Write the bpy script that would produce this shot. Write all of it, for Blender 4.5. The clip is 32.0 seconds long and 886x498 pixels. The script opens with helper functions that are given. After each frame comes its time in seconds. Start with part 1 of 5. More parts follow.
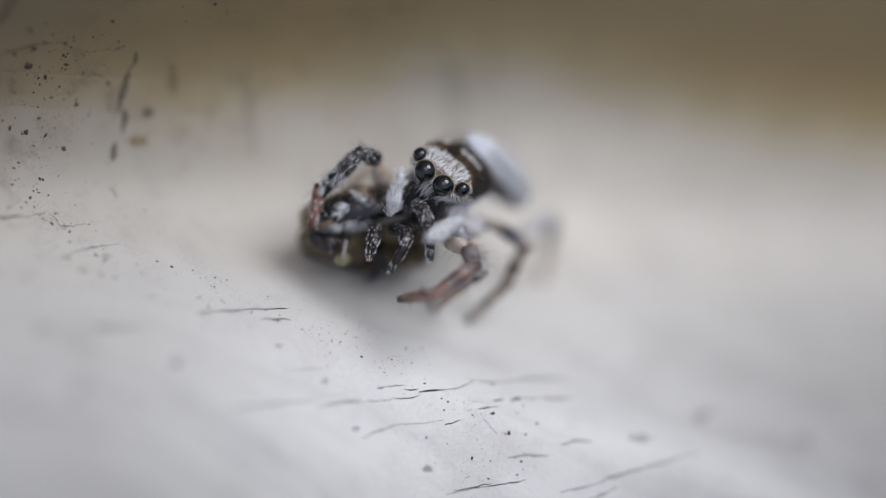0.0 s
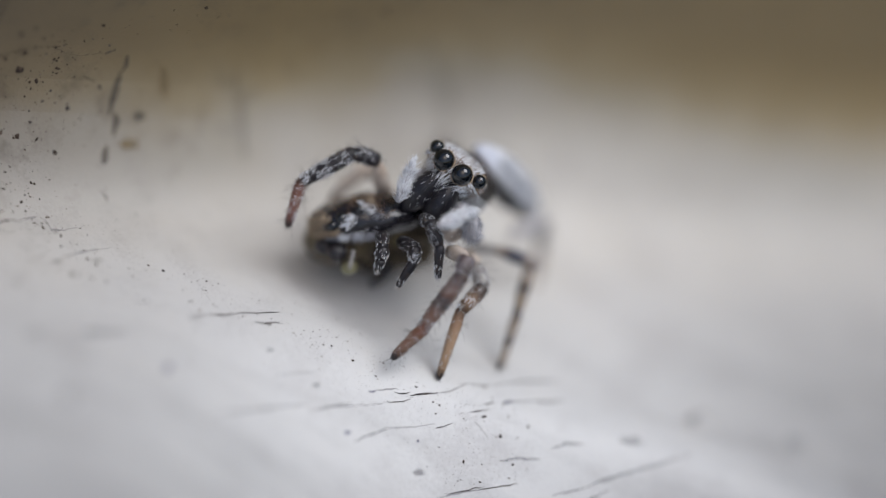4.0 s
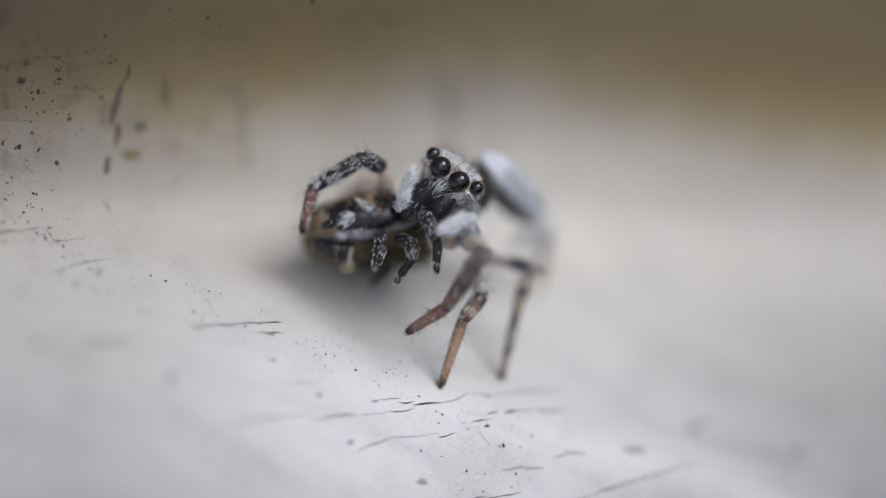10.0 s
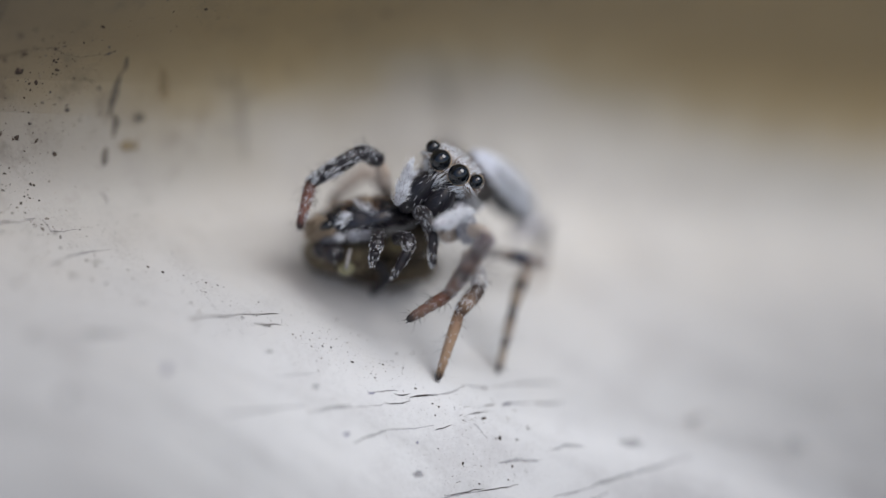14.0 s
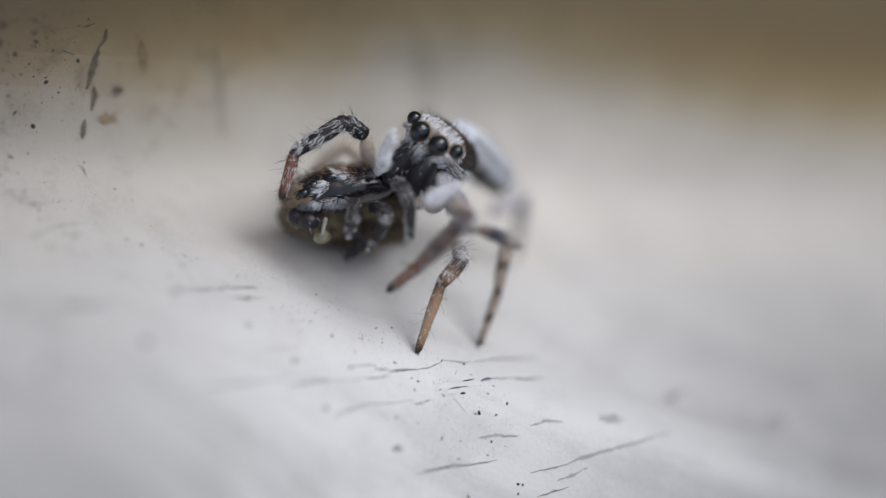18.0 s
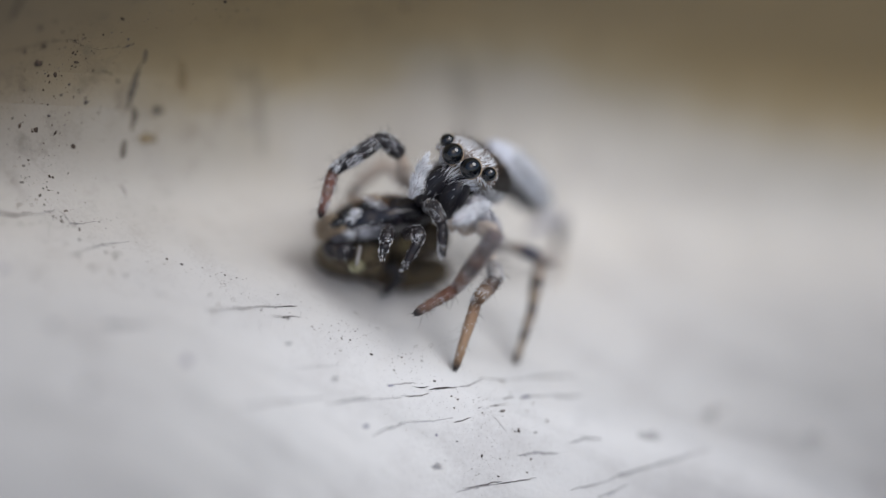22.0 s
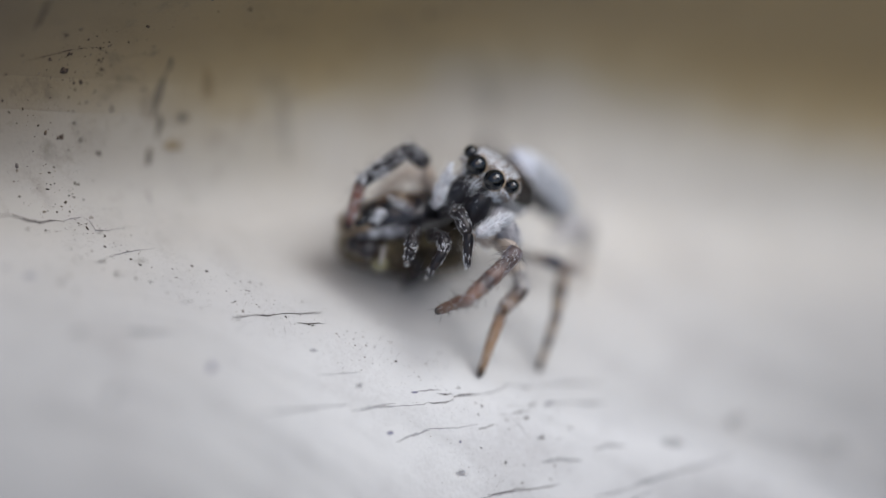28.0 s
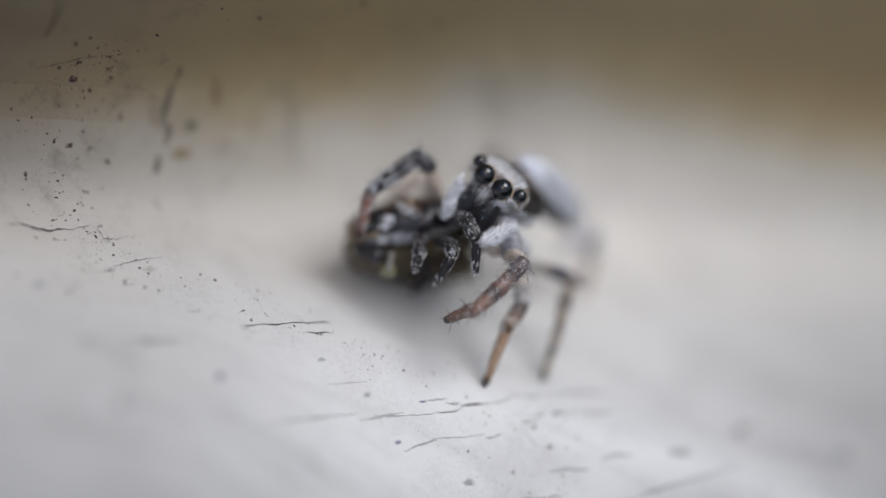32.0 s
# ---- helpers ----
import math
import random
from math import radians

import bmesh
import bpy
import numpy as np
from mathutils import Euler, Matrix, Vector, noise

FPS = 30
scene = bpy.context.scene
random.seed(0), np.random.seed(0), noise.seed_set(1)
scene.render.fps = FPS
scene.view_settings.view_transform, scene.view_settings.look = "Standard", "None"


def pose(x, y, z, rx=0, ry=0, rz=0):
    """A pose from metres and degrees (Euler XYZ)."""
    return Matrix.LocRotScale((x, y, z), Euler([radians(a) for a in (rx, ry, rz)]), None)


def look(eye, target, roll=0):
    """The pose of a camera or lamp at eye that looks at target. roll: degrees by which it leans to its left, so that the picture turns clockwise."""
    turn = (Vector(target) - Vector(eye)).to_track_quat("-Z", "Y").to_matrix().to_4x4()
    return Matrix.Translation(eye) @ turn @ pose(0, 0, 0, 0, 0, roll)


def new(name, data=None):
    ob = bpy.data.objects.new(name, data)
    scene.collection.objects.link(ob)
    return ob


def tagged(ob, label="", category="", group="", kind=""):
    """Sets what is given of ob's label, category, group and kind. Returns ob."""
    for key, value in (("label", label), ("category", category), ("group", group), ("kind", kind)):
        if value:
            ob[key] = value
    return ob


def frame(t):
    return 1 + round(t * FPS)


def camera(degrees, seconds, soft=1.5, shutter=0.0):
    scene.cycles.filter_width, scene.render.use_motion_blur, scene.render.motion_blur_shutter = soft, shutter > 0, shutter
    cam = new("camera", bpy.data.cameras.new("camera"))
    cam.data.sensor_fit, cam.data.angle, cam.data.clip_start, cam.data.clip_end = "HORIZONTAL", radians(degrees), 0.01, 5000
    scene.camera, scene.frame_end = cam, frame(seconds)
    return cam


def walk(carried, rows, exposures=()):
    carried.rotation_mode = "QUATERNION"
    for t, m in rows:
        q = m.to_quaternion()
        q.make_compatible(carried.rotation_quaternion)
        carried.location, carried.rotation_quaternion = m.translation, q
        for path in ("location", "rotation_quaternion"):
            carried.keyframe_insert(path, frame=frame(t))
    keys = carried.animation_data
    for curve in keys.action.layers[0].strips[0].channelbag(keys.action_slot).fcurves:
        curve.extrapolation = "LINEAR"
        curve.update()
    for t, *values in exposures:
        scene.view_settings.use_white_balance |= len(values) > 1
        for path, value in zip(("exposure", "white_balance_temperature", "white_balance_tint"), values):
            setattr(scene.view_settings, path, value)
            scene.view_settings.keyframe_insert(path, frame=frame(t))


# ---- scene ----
MM = 0.001
LEAN = radians(35)
RIGHT = Vector((1, 0, 0))
RISE = Vector((0, math.sin(LEAN), math.cos(LEAN)))
BACK = Vector((0, -math.cos(LEAN), math.sin(LEAN)))
VIEW = Matrix((RIGHT, RISE, BACK)).transposed()
REACH = 150.0


def V(x, y, d):
    """A place in mm, from mm to the right, up and towards the lens of the sharp plane's centre."""
    return RIGHT * x + RISE * y + BACK * d


def eye(x, y, d, yaw, pitch, roll):
    """The lens's pose: it swings by small angles about the place (x, y, 0) at which it points, d mm further off than REACH."""
    turn = Matrix.Rotation(radians(yaw), 3, "Y") @ Matrix.Rotation(radians(pitch), 3, "X") @ Matrix.Rotation(radians(roll), 3, "Z")
    return Matrix.Translation(V(x, y, 0) * MM) @ (VIEW @ turn).to_4x4() @ Matrix.Translation((0, 0, (REACH + d) * MM))


# ---- camera ----
cam = camera(7.476, 32.0, soft=1.3)
cam.data.dof.use_dof = True
cam.data.dof.focus_distance = REACH * MM
cam.data.dof.aperture_fstop = 12.0
walk(cam, [(0, eye(-0.017, -0.018, 0.171, 0.67, 0.31, 0.04)),
           (0.5, eye(-0.127, 0.035, 0.121, 0.59, 0.28, -0.01)),
           (1, eye(0.019, 0.054, 0.096, 0.52, 0.22, 0.03)),
           (1.5, eye(-0.187, 0.287, 0.127, 0.52, 0.09, 0.08)),
           (2, eye(-0.276, 0.496, 0.181, 0.59, -0.04, 0.16)),
           (2.5, eye(-0.272, 0.43, 0.212, 0.64, -0.09, 0.08)),
           (3, eye(0.03, 0.092, 0.195, 0.60, -0.08, 0.03)),
           (3.5, eye(0.156, 0.06, 0.177, 0.58, -0.02, -0.03)),
           (5.5, eye(0.228, 0.053, 0.223, 0.65, -0.15, 0.02)),
           (6, eye(0.097, 0.113, 0.29, 0.60, -0.08, -0.02)),
           (6.5, eye(0.048, 0.163, 0.359, 0.56, 0.01, -0.04)),
           (7, eye(-0.023, 0.128, 0.329, 0.47, 0.03, -0.03)),
           (7.5, eye(0.061, 0.056, 0.302, 0.54, 0.10, -0.07)),
           (8, eye(0.334, -0.08, 0.237, 0.54, 0.17, -0.18)),
           (8.5, eye(0.565, -0.03, 0.135, 0.49, 0.20, -0.41)),
           (9, eye(0.461, 0.1, 0.098, 0.56, 0.20, -0.42)),
           (9.5, eye(0.317, 0.2, 0.139, 0.68, 0.16, -0.33)),
           (10, eye(0.122, 0.266, 0.152, 0.60, 0.08, -0.20)),
           (10.5, eye(0.174, 0.089, 0.185, 0.54, 0.14, -0.04)),
           (11, eye(0.046, -0.134, 0.288, 0.68, 0.30, 0.10)),
           (11.5, eye(0.172, -0.209, 0.383, 0.92, 0.37, 0.16)),
           (12, eye(0.187, -0.245, 0.415, 1.14, 0.37, 0.23)),
           (12.5, eye(0.303, -0.177, 0.384, 1.22, 0.39, 0.14)),
           (13, eye(0.768, -0.483, 0.297, 1.12, 0.30, 0.07)),
           (13.5, eye(0.85, -0.369, 0.203, 0.92, 0.11, 0.02)),
           (14, eye(0.186, 0.095, 0.175, 0.84, 0.05, 0.00)),
           (14.5, eye(0.376, 0.022, 0.182, 0.84, 0.07, -0.04)),
           (16.5, eye(0.122, -0.111, -0.05, 0.32, 0.07, 0.06)),
           (17, eye(-0.225, -0.199, -0.081, 0.34, 0.15, 0.14)),
           (17.5, eye(0.35, -0.463, -0.223, 0.27, 0.24, 0.25)),
           (18, eye(0.631, -0.475, -0.362, 0.18, 0.26, 0.22)),
           (18.5, eye(0.332, -0.239, -0.299, 0.17, 0.25, 0.23)),
           (19, eye(-0.055, 0.01, -0.01, 0.34, 0.24, 0.20)),
           (19.5, eye(-0.023, -0.021, 0.166, 0.53, 0.22, 0.12)),
           (20, eye(0.124, -0.052, 0.252, 0.63, 0.19, -0.08)),
           (20.5, eye(0.096, -0.069, 0.193, 0.55, 0.16, -0.21)),
           (21, eye(-0.137, 0.127, -0.035, 0.33, 0.20, -0.20)),
           (21.5, eye(-0.461, 0.174, -0.106, 0.30, 0.32, -0.08)),
           (22, eye(-0.235, -0.07, 0.178, 0.48, 0.42, 0.04)),
           (22.5, eye(-0.306, -0.144, 0.401, 0.64, 0.43, 0.04)),
           (23, eye(-0.219, -0.271, 0.47, 0.69, 0.38, 0.09)),
           (23.5, eye(-0.486, -0.275, 0.488, 0.68, 0.31, 0.07)),
           (24, eye(-0.166, -0.256, 0.435, 0.60, 0.21, 0.03)),
           (24.5, eye(-0.462, -0.171, 0.35, 0.54, 0.17, 0.07)),
           (25, eye(-0.455, -0.257, 0.389, 0.59, 0.20, 0.07)),
           (25.5, eye(-0.58, -0.304, 0.452, 0.66, 0.14, 0.11)),
           (26, eye(-0.712, -0.063, 0.462, 0.67, -0.03, 0.15)),
           (26.5, eye(-0.775, 0.031, 0.43, 0.65, -0.19, 0.25)),
           (28.5, eye(-0.772, 0.101, 0.653, 0.80, 0.47, 0.09)),
           (29, eye(-0.705, 0.14, 0.584, 0.74, 0.35, 0.20)),
           (29.5, eye(-0.998, 0.324, 0.534, 0.69, 0.15, 0.26)),
           (30, eye(-0.807, 0.384, 0.516, 0.68, 0.01, 0.36)),
           (30.5, eye(-0.92, 0.269, 0.575, 0.70, -0.03, 0.31)),
           (31, eye(-0.892, 0.311, 0.659, 0.67, -0.01, 0.29)),
           (31.5, eye(-1.149, 0.315, 0.709, 0.61, 0.05, 0.31)),
           (32, eye(-0.959, 0.299, 0.708, 0.55, 0.12, 0.31))])


# ---- light ----
world = bpy.data.worlds.new("sky")
scene.world = world
world.use_nodes = True
sky = world.node_tree.nodes.new("ShaderNodeTexSky")
sky.sky_type = "NISHITA"
sky.sun_disc = False
sky.dust_density = 2.5
sky.ozone_density = 1.0
sky.sun_elevation = radians(58)
sky.sun_rotation = radians(160)
ground_glow = world.node_tree.nodes["Background"]
ground_glow.inputs["Strength"].default_value = 0.095
world.node_tree.links.new(sky.outputs[0], ground_glow.inputs["Color"])
sun = new("sun", bpy.data.lights.new("sun", "SUN"))
sun.data.energy = 1.85
sun.data.angle = radians(36)
sun.data.color = (1.0, 0.99, 1.0)
sun.matrix_world = look((0.85, -0.08, 1.15), (0, 0, 0))
scene.view_settings.exposure = 0.06


# ---- materials ----
def surface(name, colors, scale=8.0, rough=0.6, bump=0.0, fine=60.0, sheen=0.0, coat=0.0, along=None, metal=0.0):
    """Colour through a ramp of (place, rgb) over noise; scale and fine are per mm. along: the ramp runs along
    the piece's own length, broken up by the noise."""
    m = bpy.data.materials.new(name)
    m.use_nodes = True
    n, l = m.node_tree.nodes, m.node_tree.links
    b = n["Principled BSDF"]
    b.inputs["Roughness"].default_value = rough
    b.inputs["Metallic"].default_value = metal
    b.inputs["Sheen Weight"].default_value = sheen
    b.inputs["Coat Weight"].default_value = coat
    b.inputs["Coat Roughness"].default_value = 0.04
    co = n.new("ShaderNodeTexCoord")
    big, small = n.new("ShaderNodeTexNoise"), n.new("ShaderNodeTexNoise")
    big.inputs["Scale"].default_value = scale / MM
    small.inputs["Scale"].default_value = fine / MM
    big.inputs["Detail"].default_value = 6
    for t in (big, small):
        l.new(co.outputs["Object"], t.inputs["Vector"])
    mix = n.new("ShaderNodeMath")
    mix.operation = "MULTIPLY_ADD"
    mix.inputs[1].default_value = 0.35
    l.new(small.outputs["Fac"], mix.inputs[0])
    sub = n.new("ShaderNodeMath")
    sub.operation = "ADD"
    sub.inputs[1].default_value = -0.175
    l.new(mix.outputs[0], sub.inputs[0])
    source = big.outputs["Fac"]
    if along is not None:
        sep = n.new("ShaderNodeSeparateXYZ")
        run = n.new("ShaderNodeUVMap")
        l.new(run.outputs["UV"], sep.inputs[0])
        wob = n.new("ShaderNodeMath")
        wob.operation = "MULTIPLY_ADD"
        wob.inputs[1].default_value = along
        l.new(big.outputs["Fac"], wob.inputs[0])
        off = n.new("ShaderNodeMath")
        off.operation = "ADD"
        off.inputs[1].default_value = -along / 2
        l.new(sep.outputs["X"], off.inputs[0])
        l.new(off.outputs[0], wob.inputs[2])
        source = wob.outputs[0]
    l.new(source, mix.inputs[2])
    ramp = n.new("ShaderNodeValToRGB")
    l.new(sub.outputs[0], ramp.inputs["Fac"])
    e = ramp.color_ramp.elements
    for i, (p, c) in enumerate(colors):
        k = e[i] if i < 2 else e.new(p)
        k.position, k.color = p, (*c, 1)
    l.new(ramp.outputs["Color"], b.inputs["Base Color"])
    if bump:
        bn = n.new("ShaderNodeBump")
        bn.inputs["Strength"].default_value = 0.7
        bn.inputs["Distance"].default_value = bump * MM
        l.new(mix.outputs[0], bn.inputs["Height"])
        l.new(bn.outputs["Normal"], b.inputs["Normal"])
    return m


def painted_wood(name):
    """Old paint: white on the sill, cream and dirtier up the frame, brown above; shade is put into this darkening too.
    v of the map: mm up the frame (negative: out on the sill).
    """
    m = surface(name, [(0.28, (0.85, 0.84, 0.84)), (0.5, (0.98, 0.98, 0.98)), (0.72, (1.0, 0.99, 0.98))], 0.6, 0.5, 0.03, 12)
    n, l = m.node_tree.nodes, m.node_tree.links
    b = n["Principled BSDF"]
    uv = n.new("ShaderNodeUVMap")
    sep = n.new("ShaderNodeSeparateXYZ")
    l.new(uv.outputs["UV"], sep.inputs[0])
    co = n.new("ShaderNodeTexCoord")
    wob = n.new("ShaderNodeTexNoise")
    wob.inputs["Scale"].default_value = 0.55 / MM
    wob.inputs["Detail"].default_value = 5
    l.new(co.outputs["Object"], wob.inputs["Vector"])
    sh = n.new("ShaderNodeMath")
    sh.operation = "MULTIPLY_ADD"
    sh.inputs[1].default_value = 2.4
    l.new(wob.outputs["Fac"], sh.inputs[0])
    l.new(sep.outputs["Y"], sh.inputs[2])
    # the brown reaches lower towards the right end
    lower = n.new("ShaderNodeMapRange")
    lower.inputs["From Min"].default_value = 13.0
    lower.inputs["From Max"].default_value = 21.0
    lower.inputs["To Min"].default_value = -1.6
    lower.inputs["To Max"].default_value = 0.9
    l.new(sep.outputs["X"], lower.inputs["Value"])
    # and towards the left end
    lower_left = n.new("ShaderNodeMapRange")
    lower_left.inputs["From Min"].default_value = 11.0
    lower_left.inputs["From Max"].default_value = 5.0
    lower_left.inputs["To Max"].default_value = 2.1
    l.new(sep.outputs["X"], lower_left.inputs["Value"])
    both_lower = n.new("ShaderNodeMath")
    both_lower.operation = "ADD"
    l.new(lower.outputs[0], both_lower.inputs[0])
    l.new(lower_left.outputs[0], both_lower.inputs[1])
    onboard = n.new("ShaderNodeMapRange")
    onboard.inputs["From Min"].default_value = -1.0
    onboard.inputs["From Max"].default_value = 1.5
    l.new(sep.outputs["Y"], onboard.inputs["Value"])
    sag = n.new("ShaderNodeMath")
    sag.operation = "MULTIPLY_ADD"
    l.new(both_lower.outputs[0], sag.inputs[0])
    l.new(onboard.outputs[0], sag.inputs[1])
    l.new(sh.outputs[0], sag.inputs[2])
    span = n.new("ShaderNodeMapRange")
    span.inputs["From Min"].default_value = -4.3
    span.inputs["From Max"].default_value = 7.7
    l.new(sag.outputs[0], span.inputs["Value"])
    # darker and browner upwards: grime, with the band's shade put into the colour
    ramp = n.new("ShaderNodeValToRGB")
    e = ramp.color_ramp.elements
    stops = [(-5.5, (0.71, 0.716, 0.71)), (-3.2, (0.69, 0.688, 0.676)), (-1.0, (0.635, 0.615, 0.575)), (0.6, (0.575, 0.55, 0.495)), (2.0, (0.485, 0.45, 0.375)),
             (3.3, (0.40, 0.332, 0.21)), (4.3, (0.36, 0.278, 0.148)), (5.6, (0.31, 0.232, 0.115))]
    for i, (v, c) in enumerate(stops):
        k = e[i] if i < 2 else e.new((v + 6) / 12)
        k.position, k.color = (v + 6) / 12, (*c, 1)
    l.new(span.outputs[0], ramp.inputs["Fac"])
    # brown dirt that has settled in patches on the frame
    spot = n.new("ShaderNodeTexNoise")
    spot.inputs["Scale"].default_value = 1.3 / MM
    spot.inputs["Detail"].default_value = 8
    spot.inputs["Roughness"].default_value = 0.65
    l.new(co.outputs["Object"], spot.inputs["Vector"])
    pick = n.new("ShaderNodeMapRange")
    pick.inputs["From Min"].default_value = 0.53
    pick.inputs["From Max"].default_value = 0.72
    pick.inputs["To Max"].default_value = 0.32
    l.new(spot.outputs["Fac"], pick.inputs["Value"])
    onwall = n.new("ShaderNodeMapRange")
    onwall.inputs["From Min"].default_value = -1.5
    onwall.inputs["From Max"].default_value = 1.5
    onwall.inputs["To Min"].default_value = 0.2
    l.new(sep.outputs["Y"], onwall.inputs["Value"])
    amount = n.new("ShaderNodeMath")
    amount.operation = "MULTIPLY"
    l.new(pick.outputs[0], amount.inputs[0])
    l.new(onwall.outputs[0], amount.inputs[1])
    # the frame is a darker brown towards its left end
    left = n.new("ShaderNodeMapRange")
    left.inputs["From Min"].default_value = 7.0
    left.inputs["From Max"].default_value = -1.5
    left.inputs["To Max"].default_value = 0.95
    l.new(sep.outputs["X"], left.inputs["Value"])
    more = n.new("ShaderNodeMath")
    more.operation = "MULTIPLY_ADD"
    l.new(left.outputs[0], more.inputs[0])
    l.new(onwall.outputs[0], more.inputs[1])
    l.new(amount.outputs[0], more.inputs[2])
    # the dirt patches and the left-end brown share one colour
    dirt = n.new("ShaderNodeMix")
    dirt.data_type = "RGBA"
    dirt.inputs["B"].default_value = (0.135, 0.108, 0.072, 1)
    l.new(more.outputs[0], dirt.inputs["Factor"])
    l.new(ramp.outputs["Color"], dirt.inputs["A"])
    # faint grey streaks of the grain along the sill
    stretch = n.new("ShaderNodeMapping")
    stretch.inputs["Rotation"].default_value = (0, 0, radians(3))
    stretch.inputs["Scale"].default_value = (0.2 / MM, 1.2 / MM, 0.05 / MM)
    l.new(co.outputs["Object"], stretch.inputs["Vector"])
    grain = n.new("ShaderNodeTexNoise")
    grain.inputs["Scale"].default_value = 1.0
    grain.inputs["Detail"].default_value = 4
    l.new(stretch.outputs[0], grain.inputs["Vector"])
    gr = n.new("ShaderNodeMapRange")
    gr.inputs["From Min"].default_value = 0.50
    gr.inputs["From Max"].default_value = 0.72
    gr.inputs["To Max"].default_value = 0.36
    l.new(grain.outputs["Fac"], gr.inputs["Value"])
    # the streaks grow stronger out on the sill, and none on the frame
    onsill = n.new("ShaderNodeMapRange")
    onsill.inputs["From Min"].default_value = -1.0
    onsill.inputs["From Max"].default_value = -6.0
    l.new(sep.outputs["Y"], onsill.inputs["Value"])
    # the lens's edge falloff, put into the paint as grey towards the front
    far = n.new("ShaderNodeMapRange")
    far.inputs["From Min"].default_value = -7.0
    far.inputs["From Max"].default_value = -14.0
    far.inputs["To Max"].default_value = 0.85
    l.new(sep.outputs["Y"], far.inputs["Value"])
    # and the same painted falloff towards the sill's ends
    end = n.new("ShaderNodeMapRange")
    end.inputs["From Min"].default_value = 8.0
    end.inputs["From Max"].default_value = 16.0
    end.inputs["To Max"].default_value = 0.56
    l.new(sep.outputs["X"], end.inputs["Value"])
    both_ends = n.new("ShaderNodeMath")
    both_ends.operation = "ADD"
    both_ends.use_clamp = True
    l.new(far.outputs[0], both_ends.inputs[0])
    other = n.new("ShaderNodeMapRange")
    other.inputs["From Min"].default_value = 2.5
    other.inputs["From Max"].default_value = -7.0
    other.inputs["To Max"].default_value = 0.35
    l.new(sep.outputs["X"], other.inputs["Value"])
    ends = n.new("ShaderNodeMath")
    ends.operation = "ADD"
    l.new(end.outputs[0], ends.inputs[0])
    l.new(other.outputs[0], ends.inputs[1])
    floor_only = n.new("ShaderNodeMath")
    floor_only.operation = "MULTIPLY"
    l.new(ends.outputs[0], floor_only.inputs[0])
    l.new(onsill.outputs[0], floor_only.inputs[1])
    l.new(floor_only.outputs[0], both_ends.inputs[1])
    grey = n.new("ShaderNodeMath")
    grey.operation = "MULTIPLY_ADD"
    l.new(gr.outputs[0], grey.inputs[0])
    l.new(onsill.outputs[0], grey.inputs[1])
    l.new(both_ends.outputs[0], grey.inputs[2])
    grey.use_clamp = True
    # shade at both ends of sill and frame, put into the paint as grey
    shade_right, shade_left = n.new("ShaderNodeMapRange"), n.new("ShaderNodeMapRange")
    for node, near_x, far_x, most in ((shade_right, 13.0, 20.0, 0.44), (shade_left, 12.0, 1.0, 0.25)):
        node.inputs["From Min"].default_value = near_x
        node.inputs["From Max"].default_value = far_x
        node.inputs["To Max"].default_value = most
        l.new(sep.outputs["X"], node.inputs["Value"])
    end_shade = n.new("ShaderNodeMath")
    end_shade.operation = "ADD"
    l.new(shade_right.outputs[0], end_shade.inputs[0])
    l.new(shade_left.outputs[0], end_shade.inputs[1])
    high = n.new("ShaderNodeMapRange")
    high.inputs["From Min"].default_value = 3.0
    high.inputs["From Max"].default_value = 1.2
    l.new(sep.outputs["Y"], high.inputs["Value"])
    # the painted end shade, kept off the top of the frame
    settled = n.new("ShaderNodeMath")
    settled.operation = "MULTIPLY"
    l.new(end_shade.outputs[0], settled.inputs[0])
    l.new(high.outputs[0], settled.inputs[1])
    greyed = n.new("ShaderNodeMath")
    greyed.operation = "ADD"
    greyed.use_clamp = True
    l.new(grey.outputs[0], greyed.inputs[0])
    l.new(settled.outputs[0], greyed.inputs[1])
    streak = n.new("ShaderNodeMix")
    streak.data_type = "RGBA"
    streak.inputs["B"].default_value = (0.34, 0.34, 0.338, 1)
    l.new(greyed.outputs[0], streak.inputs["Factor"])
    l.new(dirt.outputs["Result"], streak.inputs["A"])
    both = n.new("ShaderNodeMix")
    both.data_type, both.blend_type = "RGBA", "MULTIPLY"
    both.inputs["Factor"].default_value = 1.0
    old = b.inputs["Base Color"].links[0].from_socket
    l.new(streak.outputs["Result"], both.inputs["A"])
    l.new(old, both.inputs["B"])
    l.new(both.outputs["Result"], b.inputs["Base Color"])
    return m


